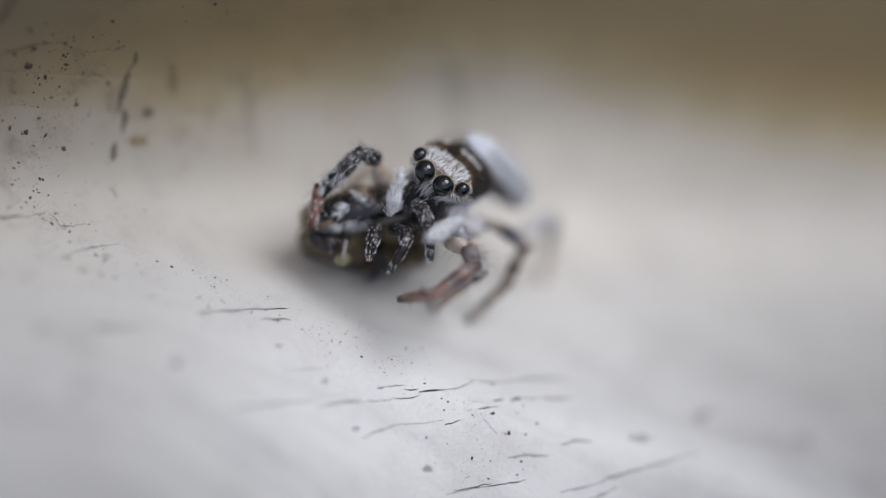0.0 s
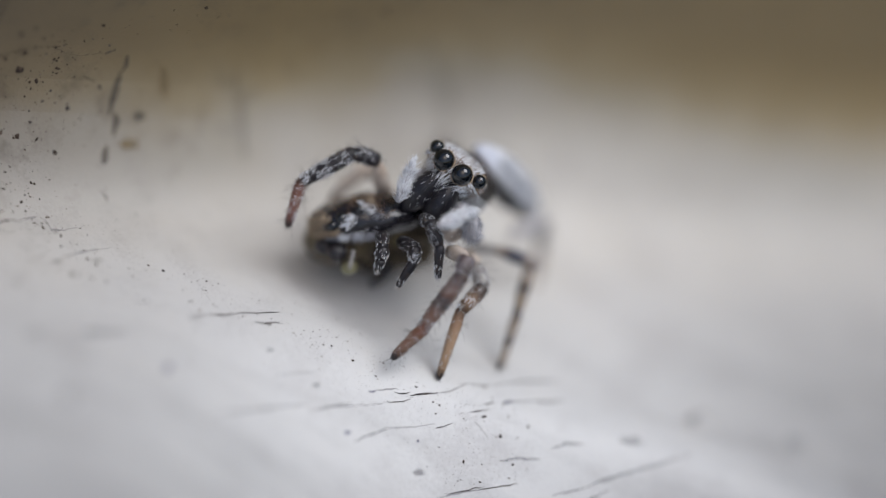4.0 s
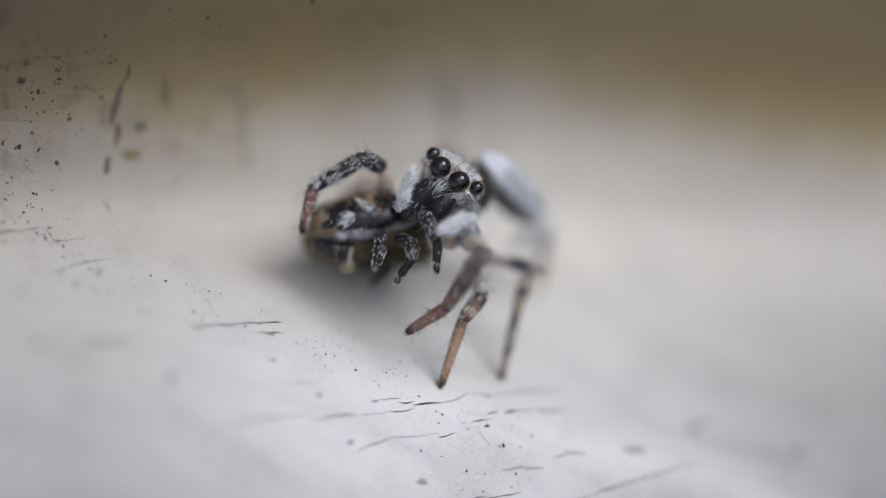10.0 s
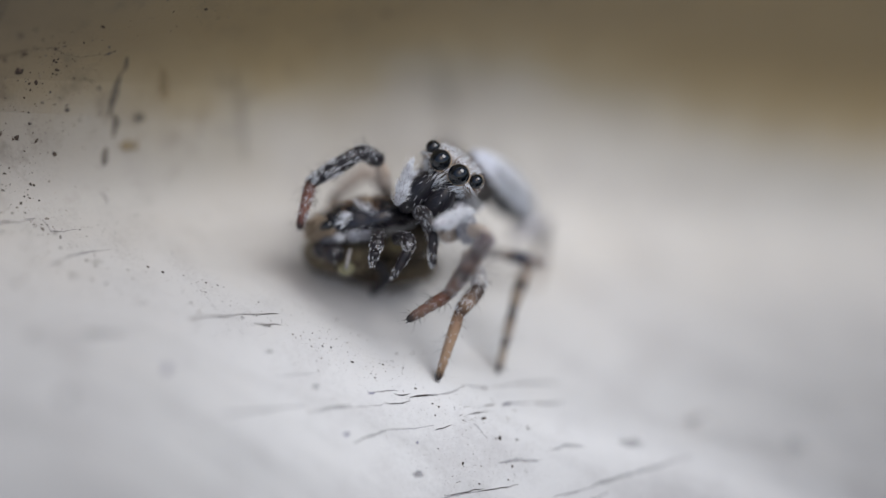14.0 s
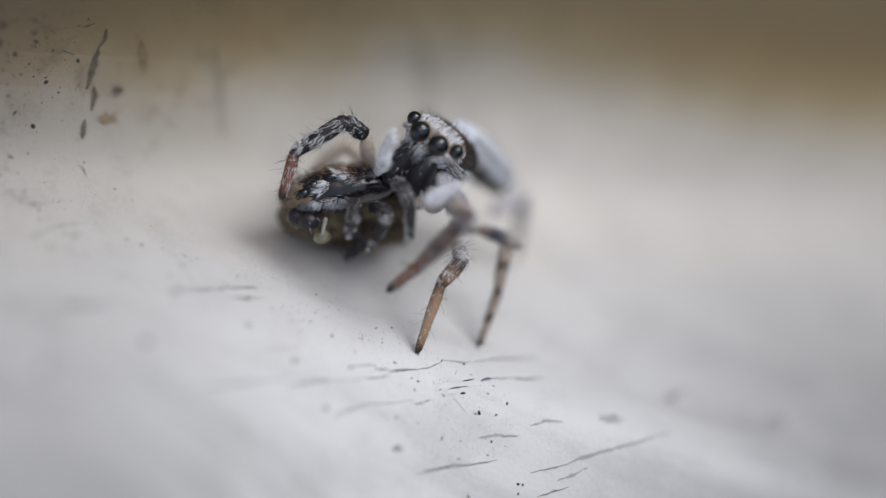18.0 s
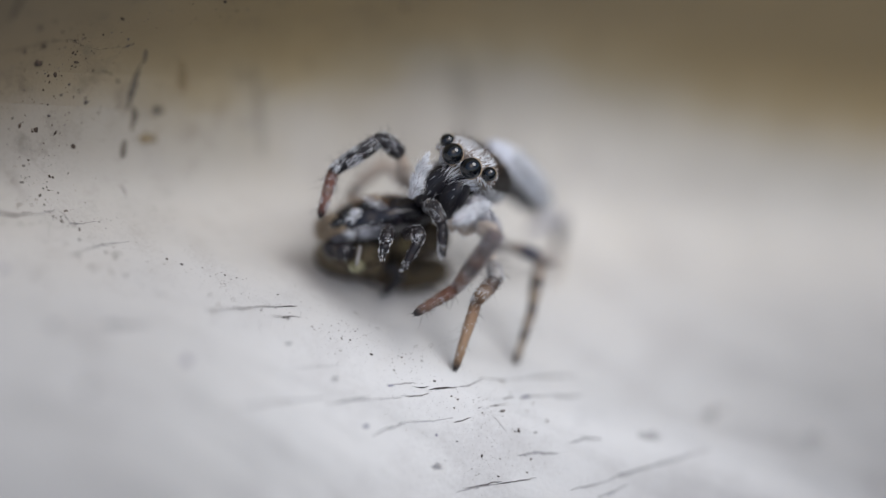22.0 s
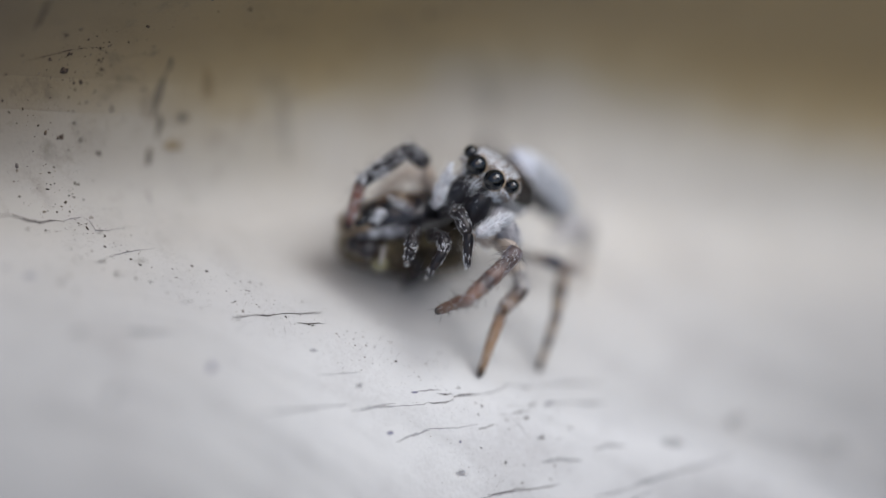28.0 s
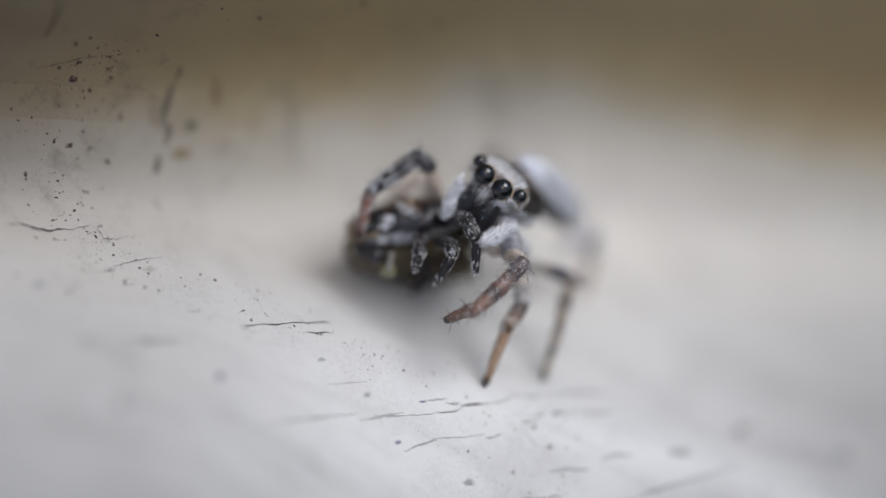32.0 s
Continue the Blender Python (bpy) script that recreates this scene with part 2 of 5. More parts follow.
def fading(m, most=0.92):
    """Lets a thin mark run out towards its edge: u of the map is 0 in its middle and 1 at its rim."""
    n, l = m.node_tree.nodes, m.node_tree.links
    uv, sep, co, wob = n.new("ShaderNodeUVMap"), n.new("ShaderNodeSeparateXYZ"), n.new("ShaderNodeTexCoord"), n.new("ShaderNodeTexNoise")
    l.new(uv.outputs["UV"], sep.inputs[0])
    wob.inputs["Scale"].default_value = 9.0 / MM
    wob.inputs["Detail"].default_value = 5
    l.new(co.outputs["Object"], wob.inputs["Vector"])
    rim = n.new("ShaderNodeMath")
    rim.operation = "MULTIPLY_ADD"
    rim.inputs[1].default_value = 0.9
    l.new(wob.outputs["Fac"], rim.inputs[0])
    l.new(sep.outputs["X"], rim.inputs[2])
    cover = n.new("ShaderNodeMapRange")
    cover.interpolation_type = "SMOOTHSTEP"
    cover.inputs["From Min"].default_value = 1.35
    cover.inputs["From Max"].default_value = 0.45
    cover.inputs["To Max"].default_value = most
    l.new(rim.outputs[0], cover.inputs["Value"])
    l.new(cover.outputs[0], n["Principled BSDF"].inputs["Alpha"])
    return m


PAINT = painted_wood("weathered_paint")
SMEAR = fading(surface("pale_grey_smear", [(0.3, (0.37, 0.365, 0.37)), (0.7, (0.48, 0.475, 0.48))], 4, 0.7), 0.7)
STAIN = fading(surface("grey_brown_stain", [(0.3, (0.07, 0.06, 0.048)), (0.7, (0.14, 0.12, 0.095))], 4, 0.8))
BLUE_STAIN = fading(surface("blue_grey_stain", [(0.3, (0.15, 0.15, 0.25)), (0.7, (0.29, 0.285, 0.38))], 4, 0.7))
OCHRE = fading(surface("ochre_stain", [(0.3, (0.21, 0.15, 0.075)), (0.7, (0.32, 0.245, 0.14))], 4, 0.8))
STREAK = fading(surface("soft_grey_streak", [(0.3, (0.13, 0.115, 0.09)), (0.7, (0.19, 0.17, 0.14))], 4, 0.8), 0.23)
GREY_CRACK = fading(surface("grey_crack", [(0.3, (0.16, 0.155, 0.16)), (0.7, (0.34, 0.33, 0.335))], 8, 0.9))
CRUMB_GREY = surface("grey_brown_crumb", [(0.3, (0.10, 0.085, 0.07)), (0.7, (0.22, 0.18, 0.14))], 12, 0.9, 0.01)
WHITE_SKIN = surface("pale_face_skin", [(0.3, (0.10, 0.075, 0.06)), (0.7, (0.36, 0.32, 0.29))], 9, 0.5, 0.01)
CRACK = surface("crack_dirt", [(0.3, (0.03, 0.025, 0.025)), (0.7, (0.10, 0.085, 0.08))], 10, 0.9)
GRIME = surface("brown_grime", [(0.3, (0.022, 0.017, 0.014)), (0.6, (0.07, 0.048, 0.034)), (0.8, (0.15, 0.105, 0.07))], 12, 0.9, 0.01)
HAIR_WHITE = surface("white_hair", [(0.3, (0.80, 0.83, 0.88)), (0.7, (0.91, 0.935, 0.98))], 9, 0.33, sheen=0.3)
HAIR_GREY = surface("grey_hair", [(0.3, (0.32, 0.33, 0.37)), (0.7, (0.50, 0.51, 0.57))], 9, 0.5)
HAIR_DARK = surface("dark_hair", [(0.3, (0.012, 0.01, 0.009)), (0.7, (0.04, 0.03, 0.025))], 9, 0.4)
HAIR_BROWN = surface("brown_hair", [(0.3, (0.16, 0.09, 0.05)), (0.7, (0.34, 0.22, 0.13))], 9, 0.5)
HAIR_TAN = surface("tan_hair", [(0.3, (0.36, 0.27, 0.18)), (0.7, (0.54, 0.44, 0.32))], 9, 0.5)
EYE = surface("black_eye_lens", [(0.3, (0.003, 0.004, 0.006)), (0.7, (0.006, 0.010, 0.015))], 4, 0.05)
EYE.node_tree.nodes["Principled BSDF"].inputs["IOR"].default_value = 1.65
RIM = surface("tan_eye_rim", [(0.3, (0.30, 0.21, 0.13)), (0.7, (0.56, 0.43, 0.28))], 14, 0.45)
CUTICLE = surface("dark_brown_cuticle", [(0.3, (0.008, 0.007, 0.007)), (0.55, (0.018, 0.013, 0.011)), (0.75, (0.05, 0.032, 0.024))], 6, 0.3, 0.012)
JAW = surface("black_jaw", [(0.3, (0.006, 0.006, 0.009)), (0.7, (0.022, 0.021, 0.028))], 7, 0.32, 0.012)
PALE = surface("pale_skin", [(0.3, (0.38, 0.30, 0.24)), (0.5, (0.50, 0.42, 0.35)), (0.7, (0.60, 0.53, 0.47))], 4, 0.45, 0.006)
PALP = surface("pale_palp_skin", [(0.3, (0.36, 0.355, 0.385)), (0.7, (0.56, 0.555, 0.59))], 5, 0.5, 0.01)
BANDED = surface("black_leg", [(0.3, (0.006, 0.006, 0.009)), (0.55, (0.014, 0.012, 0.016)), (0.75, (0.045, 0.032, 0.03))], 6, 0.4, 0.012)
RED_FOOT = surface("red_brown_foot", [(0.02, (0.06, 0.03, 0.022)), (0.14, (0.20, 0.07, 0.035)), (0.3, (0.20, 0.10, 0.068)), (0.6, (0.25, 0.145, 0.105)), (0.82, (0.18, 0.11, 0.085)), (0.88, (0.03, 0.026, 0.026)), (0.95, (0.015, 0.013, 0.013))], 7, 0.4, 0.01, along=0.12)
DARK_FOOT = surface("dark_red_foot", [(0.02, (0.05, 0.03, 0.025)), (0.14, (0.15, 0.06, 0.042)), (0.6, (0.22, 0.09, 0.06)), (0.84, (0.12, 0.05, 0.04)), (0.93, (0.02, 0.016, 0.016))], 7, 0.4, 0.01, along=0.16)
RED_SHIN = surface("brown_shin", [(0.05, (0.08, 0.06, 0.06)), (0.2, (0.17, 0.115, 0.10)), (0.36, (0.20, 0.12, 0.095)), (0.46, (0.03, 0.022, 0.026)), (0.56, (0.04, 0.028, 0.028)), (0.66, (0.18, 0.105, 0.08)), (0.86, (0.20, 0.105, 0.07)), (0.95, (0.14, 0.05, 0.03))], 7, 0.4, 0.01, along=0.3)
TAN_FOOT = surface("tan_foot", [(0.02, (0.09, 0.05, 0.03)), (0.15, (0.30, 0.185, 0.115)), (0.4, (0.40, 0.265, 0.17)), (0.7, (0.42, 0.28, 0.175)), (0.86, (0.26, 0.165, 0.10)), (0.93, (0.02, 0.016, 0.016))], 7, 0.4, 0.01, along=0.14)
TAN_SHIN = surface("ringed_tan_shin", [(0.05, (0.06, 0.045, 0.04)), (0.3, (0.12, 0.08, 0.06)), (0.6, (0.32, 0.21, 0.13)), (0.92, (0.10, 0.06, 0.04))], 7, 0.4, 0.01, along=0.2)
RINGED_FOOT = surface("ringed_pale_foot", [(0.03, (0.05, 0.04, 0.035)), (0.10, (0.06, 0.045, 0.04)), (0.17, (0.26, 0.21, 0.17)), (0.40, (0.34, 0.28, 0.225)), (0.45, (0.045, 0.036, 0.034)), (0.56, (0.05, 0.04, 0.036)), (0.62, (0.29, 0.235, 0.18)), (0.84, (0.33, 0.265, 0.20)), (0.94, (0.05, 0.04, 0.035))], 7, 0.45, 0.01, along=0.1)
KNEE = surface("blue_grey_knee", [(0.3, (0.03, 0.02, 0.018)), (0.5, (0.13, 0.095, 0.09)), (0.7, (0.27, 0.26, 0.30))], 4, 0.4, 0.01)
BLUE_LEG = surface("blue_black_leg", [(0.1, (0.30, 0.25, 0.21)), (0.3, (0.05, 0.05, 0.07)), (0.6, (0.07, 0.075, 0.105)), (0.8, (0.34, 0.30, 0.27))], 4, 0.5, 0.01, along=0.15)
GREY_LEG = surface("grey_hind_leg", [(0.3, (0.20, 0.19, 0.19)), (0.7, (0.42, 0.40, 0.38))], 5, 0.5, 0.008)
BELLY = surface("grey_abdomen", [(0.3, (0.54, 0.57, 0.66)), (0.5, (0.68, 0.72, 0.82)), (0.7, (0.77, 0.81, 0.90))], 1.6, 0.5, 0.01)
PREY_SHELL = surface("black_prey_shell", [(0.3, (0.006, 0.006, 0.009)), (0.65, (0.018, 0.017, 0.024)), (0.8, (0.05, 0.036, 0.034))], 5, 0.13, 0.008, coat=0.4)
PREY_BELLY = surface("olive_prey_belly", [(0.3, (0.03, 0.02, 0.012)), (0.5, (0.06, 0.042, 0.022)), (0.78, (0.20, 0.165, 0.07))], 2.0, 0.65, 0.015)
OLIVE = surface("mottled_olive_skin", [(0.3, (0.03, 0.022, 0.014)), (0.5, (0.12, 0.09, 0.05)), (0.75, (0.30, 0.25, 0.13))], 2.4, 0.6, 0.015)
YELLOW = surface("pale_yellow_skin", [(0.3, (0.14, 0.125, 0.06)), (0.7, (0.38, 0.37, 0.24))], 5, 0.4, 0.006)


# ---- mesh tools ----
def part(name, bm, mats, parent, label=""):
    """Links a bmesh, made in mm, as one mesh object, under a thing or a part when one is given."""
    bmesh.ops.scale(bm, vec=(MM, MM, MM), verts=bm.verts)
    me = bpy.data.meshes.new(name)
    bm.to_mesh(me)
    bm.free()
    for m in (mats if isinstance(mats, (list, tuple)) else [mats]):
        me.materials.append(m)
    ob = new(name, me)
    ob.parent = parent
    return tagged(ob, label)


def smooth(bm, index=0):
    for f in bm.faces:
        f.smooth, f.material_index = True, index
    return bm


def loft(bm, rings, index=0, close=True):
    """Skins rings of equally many points; the ends are closed with a fan."""
    rows = [[bm.verts.new(p) for p in r] for r in rings]
    k = len(rows[0])
    made = []
    for a, b in zip(rows, rows[1:]):
        for i in range(k):
            made.append(bm.faces.new((a[i], a[(i + 1) % k], b[(i + 1) % k], b[i])))
    if close:
        for r, back in ((rows[0], True), (rows[-1], False)):
            c = bm.verts.new(sum((v.co for v in r), Vector()) / k)
            for i in range(k):
                p = (c, r[(i + 1) % k], r[i]) if back else (c, r[i], r[(i + 1) % k])
                made.append(bm.faces.new(p))
    for f in made:
        f.smooth, f.material_index = True, index
    return made


def hair(bm, root, way, length, width, index, bend=None):
    """One thin tapered hair of two lengths."""
    way = Vector(way).normalized()
    side = way.orthogonal().normalized()
    side.rotate(Matrix.Rotation(random.uniform(0, 6.28), 3, way))
    other = way.cross(side)
    root = Vector(root)
    mid = root + way * length * 0.55
    tip = root + way * length + (Vector(bend) * length * 0.35 if bend else Vector())
    a = [bm.verts.new(root + (side * math.cos(q) + other * math.sin(q)) * width) for q in (0, 2.1, 4.2)]
    b = [bm.verts.new(mid + (side * math.cos(q) + other * math.sin(q)) * width * 0.8) for q in (0, 2.1, 4.2)]
    t = bm.verts.new(tip)
    for i in range(3):
        j = (i + 1) % 3
        for f in (bm.faces.new((a[i], a[j], b[j], b[i])), bm.faces.new((b[i], b[j], t))):
            f.material_index, f.smooth = index, True


def ellipsoid(bm, centre, radii, turn=None, index=0, seg=24, rows=14, lump=0.0):
    c, made = Vector(centre), []
    rings = []
    for i in range(1, rows):
        u = math.pi * i / rows
        ring = []
        for j in range(seg):
            v = 2 * math.pi * j / seg
            p = Vector((radii[0] * math.sin(u) * math.cos(v), radii[1] * math.sin(u) * math.sin(v), radii[2] * math.cos(u)))
            if lump:
                p *= 1 + lump * noise.noise(p * 2.2 + c)
            if turn:
                p.rotate(turn)
            ring.append(c + p)
        rings.append(ring)
    rings.reverse()
    return loft(bm, rings, index)


def scatter(faces, count):
    """Random places on faces, by area: (place, normal)."""
    areas = np.array([f.calc_area() for f in faces])
    picks = np.random.choice(len(faces), count, p=areas / areas.sum())
    out = []
    for i in picks:
        f = faces[int(i)]
        w = np.random.dirichlet([1.0] * len(f.verts))
        out.append((sum((v.co * float(x) for v, x in zip(f.verts, w)), Vector()), f.normal.copy()))
    return out


def tube_piece(length, profile, seg=14):
    """A leg piece along +x: profile of (share of length, radius). Returns the bmesh and its skin faces."""
    bm = bmesh.new()
    rings = []
    for s, r in profile:
        rings.append([(s * length, r * (1 + 0.05 * math.sin(3 * q + 7 * s)) * math.cos(q), r * math.sin(q))
                      for q in (2 * math.pi * i / seg for i in range(seg))])
    faces = loft(bm, rings)
    layer = bm.loops.layers.uv.new("UVMap")
    for f in faces:
        for c in f.loops:
            c[layer].uv = (c.vert.co.x / length, 0.5)
    bm.normal_update()
    return bm, faces


def fur_piece(length, profile, scales, bristles, scale_len=0.13, bristle_len=0.29, white=0.8, bare=-0.2, wide=0.0062, clad=2.0):
    """A leg piece with lying scales (material 1 or 3) and standing bristles (material 2)."""
    bm, faces = tube_piece(length, profile)
    for p, nrm in scatter(faces, scales):
        if p.x > clad * length:
            continue
        if noise.noise(Vector((p.x * 5, p.y * 7, p.z * 7)) + Vector((length * 9, 0, 0))) < bare:
            continue
        hair(bm, p - nrm * 0.01, Vector((1, 0, 0)) + nrm * random.uniform(0.08, 0.3) + Vector((0, random.uniform(-0.25, 0.25), random.uniform(-0.25, 0.25))),
             scale_len * random.uniform(0.5, 1.1), wide, 1 if random.random() < white else 3)
    for p, nrm in scatter(faces, bristles):
        hair(bm, p, nrm + Vector((random.uniform(0.0, 1.2), random.uniform(-0.3, 0.3), random.uniform(-0.3, 0.3))), bristle_len * random.uniform(0.3, 1.3), 0.0034, 2, (random.uniform(0, 0.5), 0, 0))
    return bm


# ---- the sill and the frame behind it ----
SLOPE = -0.369
HEEL = V(-9.55, 1.26, 0)
FLOOR0 = HEEL.z - SLOPE * HEEL.x
TURN = radians(25)
ALONG = Vector((math.cos(TURN), math.sin(TURN), 0))
OUT = Vector((math.sin(TURN), -math.cos(TURN), 0))
CORNER = HEEL + OUT * 0.35 + Vector((0, 0, SLOPE * OUT.x * 0.35))


RIDGE = V(-4.2, -0.85, 0.1)
CROSS = Vector((0.25, 0.968, 0))


def floor_z(x, y):
    near = math.exp(-((x - 0.5) ** 2 + (y + 1.5) ** 2) / 60)
    wave = 0.12 * noise.noise(Vector((x * 0.16, y * 0.30, 3.1))) + 0.03 * noise.noise(Vector((x * 0.5, y * 1.1, 7.7)))
    behind = (Vector((x, y, 0)) - RIDGE).dot(CROSS)
    ridge = 0.22 * math.exp(-(behind / (1.1 if behind > 0 else 2.2)) ** 2) * math.exp(-((x + 3.5) / 5.0) ** 2)
    # the board's nose: it rounds off and falls away towards the front, more so to the right
    nose = min(1.0, max(0.0, (x + 7.0) / 9.0))
    nose = nose * nose * (3 - 2 * nose)
    u = -(y + 1.75)
    soft = (u + math.sqrt(u * u + 0.35)) / 2 - 0.08
    # a soft cove where the board meets the frame
    gap = (Vector((x, y, 0)) - CORNER).dot(OUT)
    calm = min(1.0, max(0.0, gap / 1.5))
    cove = 0.6 * max(0.0, 1 - gap / 2.0) ** 3
    return FLOOR0 + SLOPE * x + (wave * (1 - 0.7 * near) + ridge) * calm + cove - (1.15 + 0.35 * min(1.0, max(0.0, (x - 2.0) / 6.0))) * nose * max(0.0, soft)


def floor_at(px, py):
    """The depth at which the line of sight through (px, py) mm meets the sill."""
    low, high = -14.0, 9.0
    for _ in range(34):
        d = (low + high) / 2
        p = V(px, py, d)
        if p.z > floor_z(p.x, p.y):
            high = d
        else:
            low = d
    return (low + high) / 2


def map_sheet(bm, value):
    layer = bm.loops.layers.uv.new("UVMap")
    for f in bm.faces:
        for c in f.loops:
            c[layer].uv = value[c.vert]


def build_sill():
    bm = bmesh.new()
    value = {}
    top = {}
    xs = [*np.linspace(-75, -6, 18)[:-1], *np.arange(-6, 22, 0.13), *np.linspace(22, 75, 14)]
    outs = [*np.arange(-0.91, 2.0, 0.07), *np.arange(2.0, 17, 0.13), *np.linspace(17, 50, 12)]
    nx, ny = len(xs), len(outs)
    for i, s in enumerate(xs):
        for j, out in enumerate(outs):
            p = CORNER + ALONG * float(s) + OUT * float(out)
            v = top[i, j] = bm.verts.new((p.x, p.y, floor_z(p.x, p.y)))
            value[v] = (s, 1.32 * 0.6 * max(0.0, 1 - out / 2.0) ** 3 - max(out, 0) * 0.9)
    for i in range(nx - 1):
        for j in range(ny - 1):
            bm.faces.new((top[i, j], top[i, j + 1], top[i + 1, j + 1], top[i + 1, j])).smooth = True
    # front and side faces
    rim = [top[i, ny - 1] for i in range(nx)]
    for edge in (rim, [top[0, j] for j in range(ny)], [top[nx - 1, j] for j in range(ny)]):
        foot = []
        for v in edge:
            w = bm.verts.new(v.co + Vector((0, 0, -20)))
            value[w] = value[v]
            foot.append(w)
        for a in range(len(edge) - 1):
            bm.faces.new((edge[a], foot[a], foot[a + 1], edge[a + 1]))
    map_sheet(bm, value)
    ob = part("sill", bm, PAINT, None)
    return tagged(ob, "weathered white-painted wooden sill with cracks and dirt specks", "sill", kind="structure")


def wall_point(s, h, out=0.0):
    p = CORNER + ALONG * s + OUT * out
    return Vector((p.x, p.y, p.z + SLOPE * ALONG.x * s + h))


# height above the corner, and how far the face stands out: a face that leans back, a seam, a strip that leans out
COVE = [(-0.8, 0.3), (0.0, -0.05), (0.35, -0.18), (0.8, -0.38), (1.6, -0.76), (2.1, -0.98), (2.4, -1.08), (2.6, -1.125), (2.74, -1.14), (2.8, -1.17), (3.0, -1.27)]
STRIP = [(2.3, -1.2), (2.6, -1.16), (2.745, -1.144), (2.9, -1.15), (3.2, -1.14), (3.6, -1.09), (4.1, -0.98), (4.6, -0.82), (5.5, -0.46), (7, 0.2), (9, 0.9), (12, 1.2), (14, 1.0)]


FACE = [q for q in COVE if q[0] <= 2.74] + [q for q in STRIP if q[0] > 2.74]


def stands_out(h):
    return float(np.interp(h, [q[0] for q in FACE], [q[1] for q in FACE]))


def ripple(s, h):
    return 0.05 * noise.noise(Vector((s * 0.5, h * 0.8, 1.3)))


def build_board(name, face, label):
    """A board along the frame, with a face of that outline and a back."""
    bm = bmesh.new()
    value = {}
    stations = [*np.linspace(-75, -7, 14)[:-1], *np.arange(-7, 24, 0.25), *np.linspace(24, 75, 14)]
    profile = []
    for (h, o), (h2, o2) in zip(face, face[1:]):
        n = max(1, int(math.hypot(h2 - h, o2 - o) / 0.25))
        profile += [(h + (h2 - h) * k / n, o + (o2 - o) * k / n) for k in range(n)]
    profile += [face[-1], (face[-1][0], -8), (face[0][0] - 0.5, -8)]
    k = len(profile)
    loops = []
    for s in stations:
        row = []
        for h, o in profile:
            v = bm.verts.new(wall_point(float(s), h, o + (ripple(s, h) if o > -5 else 0)))
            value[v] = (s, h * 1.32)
            row.append(v)
        loops.append(row)
    for a, b in zip(loops, loops[1:]):
        for i in range(k):
            j = (i + 1) % k
            bm.faces.new((a[i], b[i], b[j], a[j])).smooth = i < k - 3
    bm.faces.new(loops[0])
    bm.faces.new(list(reversed(loops[-1])))
    bmesh.ops.recalc_face_normals(bm, faces=bm.faces)
    map_sheet(bm, value)
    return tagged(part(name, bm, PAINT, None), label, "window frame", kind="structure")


def on_wall(x, y):
    """Along and height on the frame, under the line of sight through (x, y) mm."""
    h = 1.0
    for _ in range(24):
        o = stands_out(h)
        s = (x - CORNER.x - OUT.x * o) / ALONG.x
        q = CORNER + ALONG * s + OUT * o
        q.z += SLOPE * ALONG.x * s
        h += 0.7 * ((y - q.dot(RISE)) / RISE.z - h)
    return s, h


def face_at(x, y):
    """The first surface, sill or frame, under the line of sight through (x, y) mm: its place and the way it faces."""
    d = floor_at(x, y)
    s, h = on_wall(x, y)
    wall_d = wall_point(s, h, stands_out(h) + ripple(s, h)).dot(BACK)
    if wall_d > d:
        return V(x, y, wall_d), (OUT * 0.9 + Vector((0, 0, 0.3))).normalized()
    p = V(x, y, d)
    slope_x = (floor_z(p.x + 0.05, p.y) - floor_z(p.x - 0.05, p.y)) / 0.1
    slope_y = (floor_z(p.x, p.y + 0.05) - floor_z(p.x, p.y - 0.05)) / 0.1
    return p, Vector((-slope_x, -slope_y, 1)).normalized()


def crack_line(bm, points, width, onwall=False, index=0, lift=0.012):
    """A jagged dark split along points given as (along, across) in mm, laid on the sill or on the frame."""
    pts = []
    for (a, b), (c, d) in zip(points, points[1:]):
        n = max(2, int(math.hypot(c - a, d - b) / 0.07))
        for i in range(n):
            t = i / n
            pts.append((a + (c - a) * t, b + (d - b) * t))
    pts.append(points[-1])
    prev = None
    layer = bm.loops.layers.uv.new("UVMap")
    for i, (a, b) in enumerate(pts):
        t = i / (len(pts) - 1)
        w = width * (0.25 + 0.75 * math.sin(math.pi * min(1, max(0.03, t)))) * random.uniform(0.6, 1.3)
        b += random.uniform(-1, 1) * min(0.012, width * 0.28)
        row = []
        for k in (-0.5, 0, 0.5):
            p, facing = face_at(a + k * w, b) if onwall else face_at(a, b + k * w * 0.7)
            p += facing * (lift * 2 if onwall else lift)
            row.append(bm.verts.new(p))
        if prev:
            for k in (0, 1):
                f = bm.faces.new((prev[k], row[k], row[k + 1], prev[k + 1]))
                f.material_index = index
                for c, u in zip(f.loops, (1 - k, 1 - k, k, k)):
                    c[layer].uv = (u, 0.5)
        prev = row


def speck(bm, p, size, normal, index=0):
    """A crumb of dirt, pressed flat on its surface."""
    turn = Vector((0, 0, 1)).rotation_difference(normal).to_matrix()
    turn = turn @ Matrix.Rotation(random.uniform(0, 6.28), 3, "Z")
    top = bm.verts.new(p + normal * size * 0.3)
    k = random.randint(5, 7)
    flat = random.uniform(0.35, 0.95)
    rim = []
    for i in range(k):
        q = 6.283 * i / k
        r = size * random.uniform(0.35, 0.75)
        v = turn @ Vector((r * math.cos(q), r * flat * math.sin(q), 0.004))
        rim.append(bm.verts.new(p + v))
    for i in range(k):
        bm.faces.new((rim[i], rim[(i + 1) % k], top)).material_index = index


def on_floor(x, y):
    p = V(x, y, floor_at(x, y))
    return Vector((p.x, p.y, floor_z(p.x, p.y)))


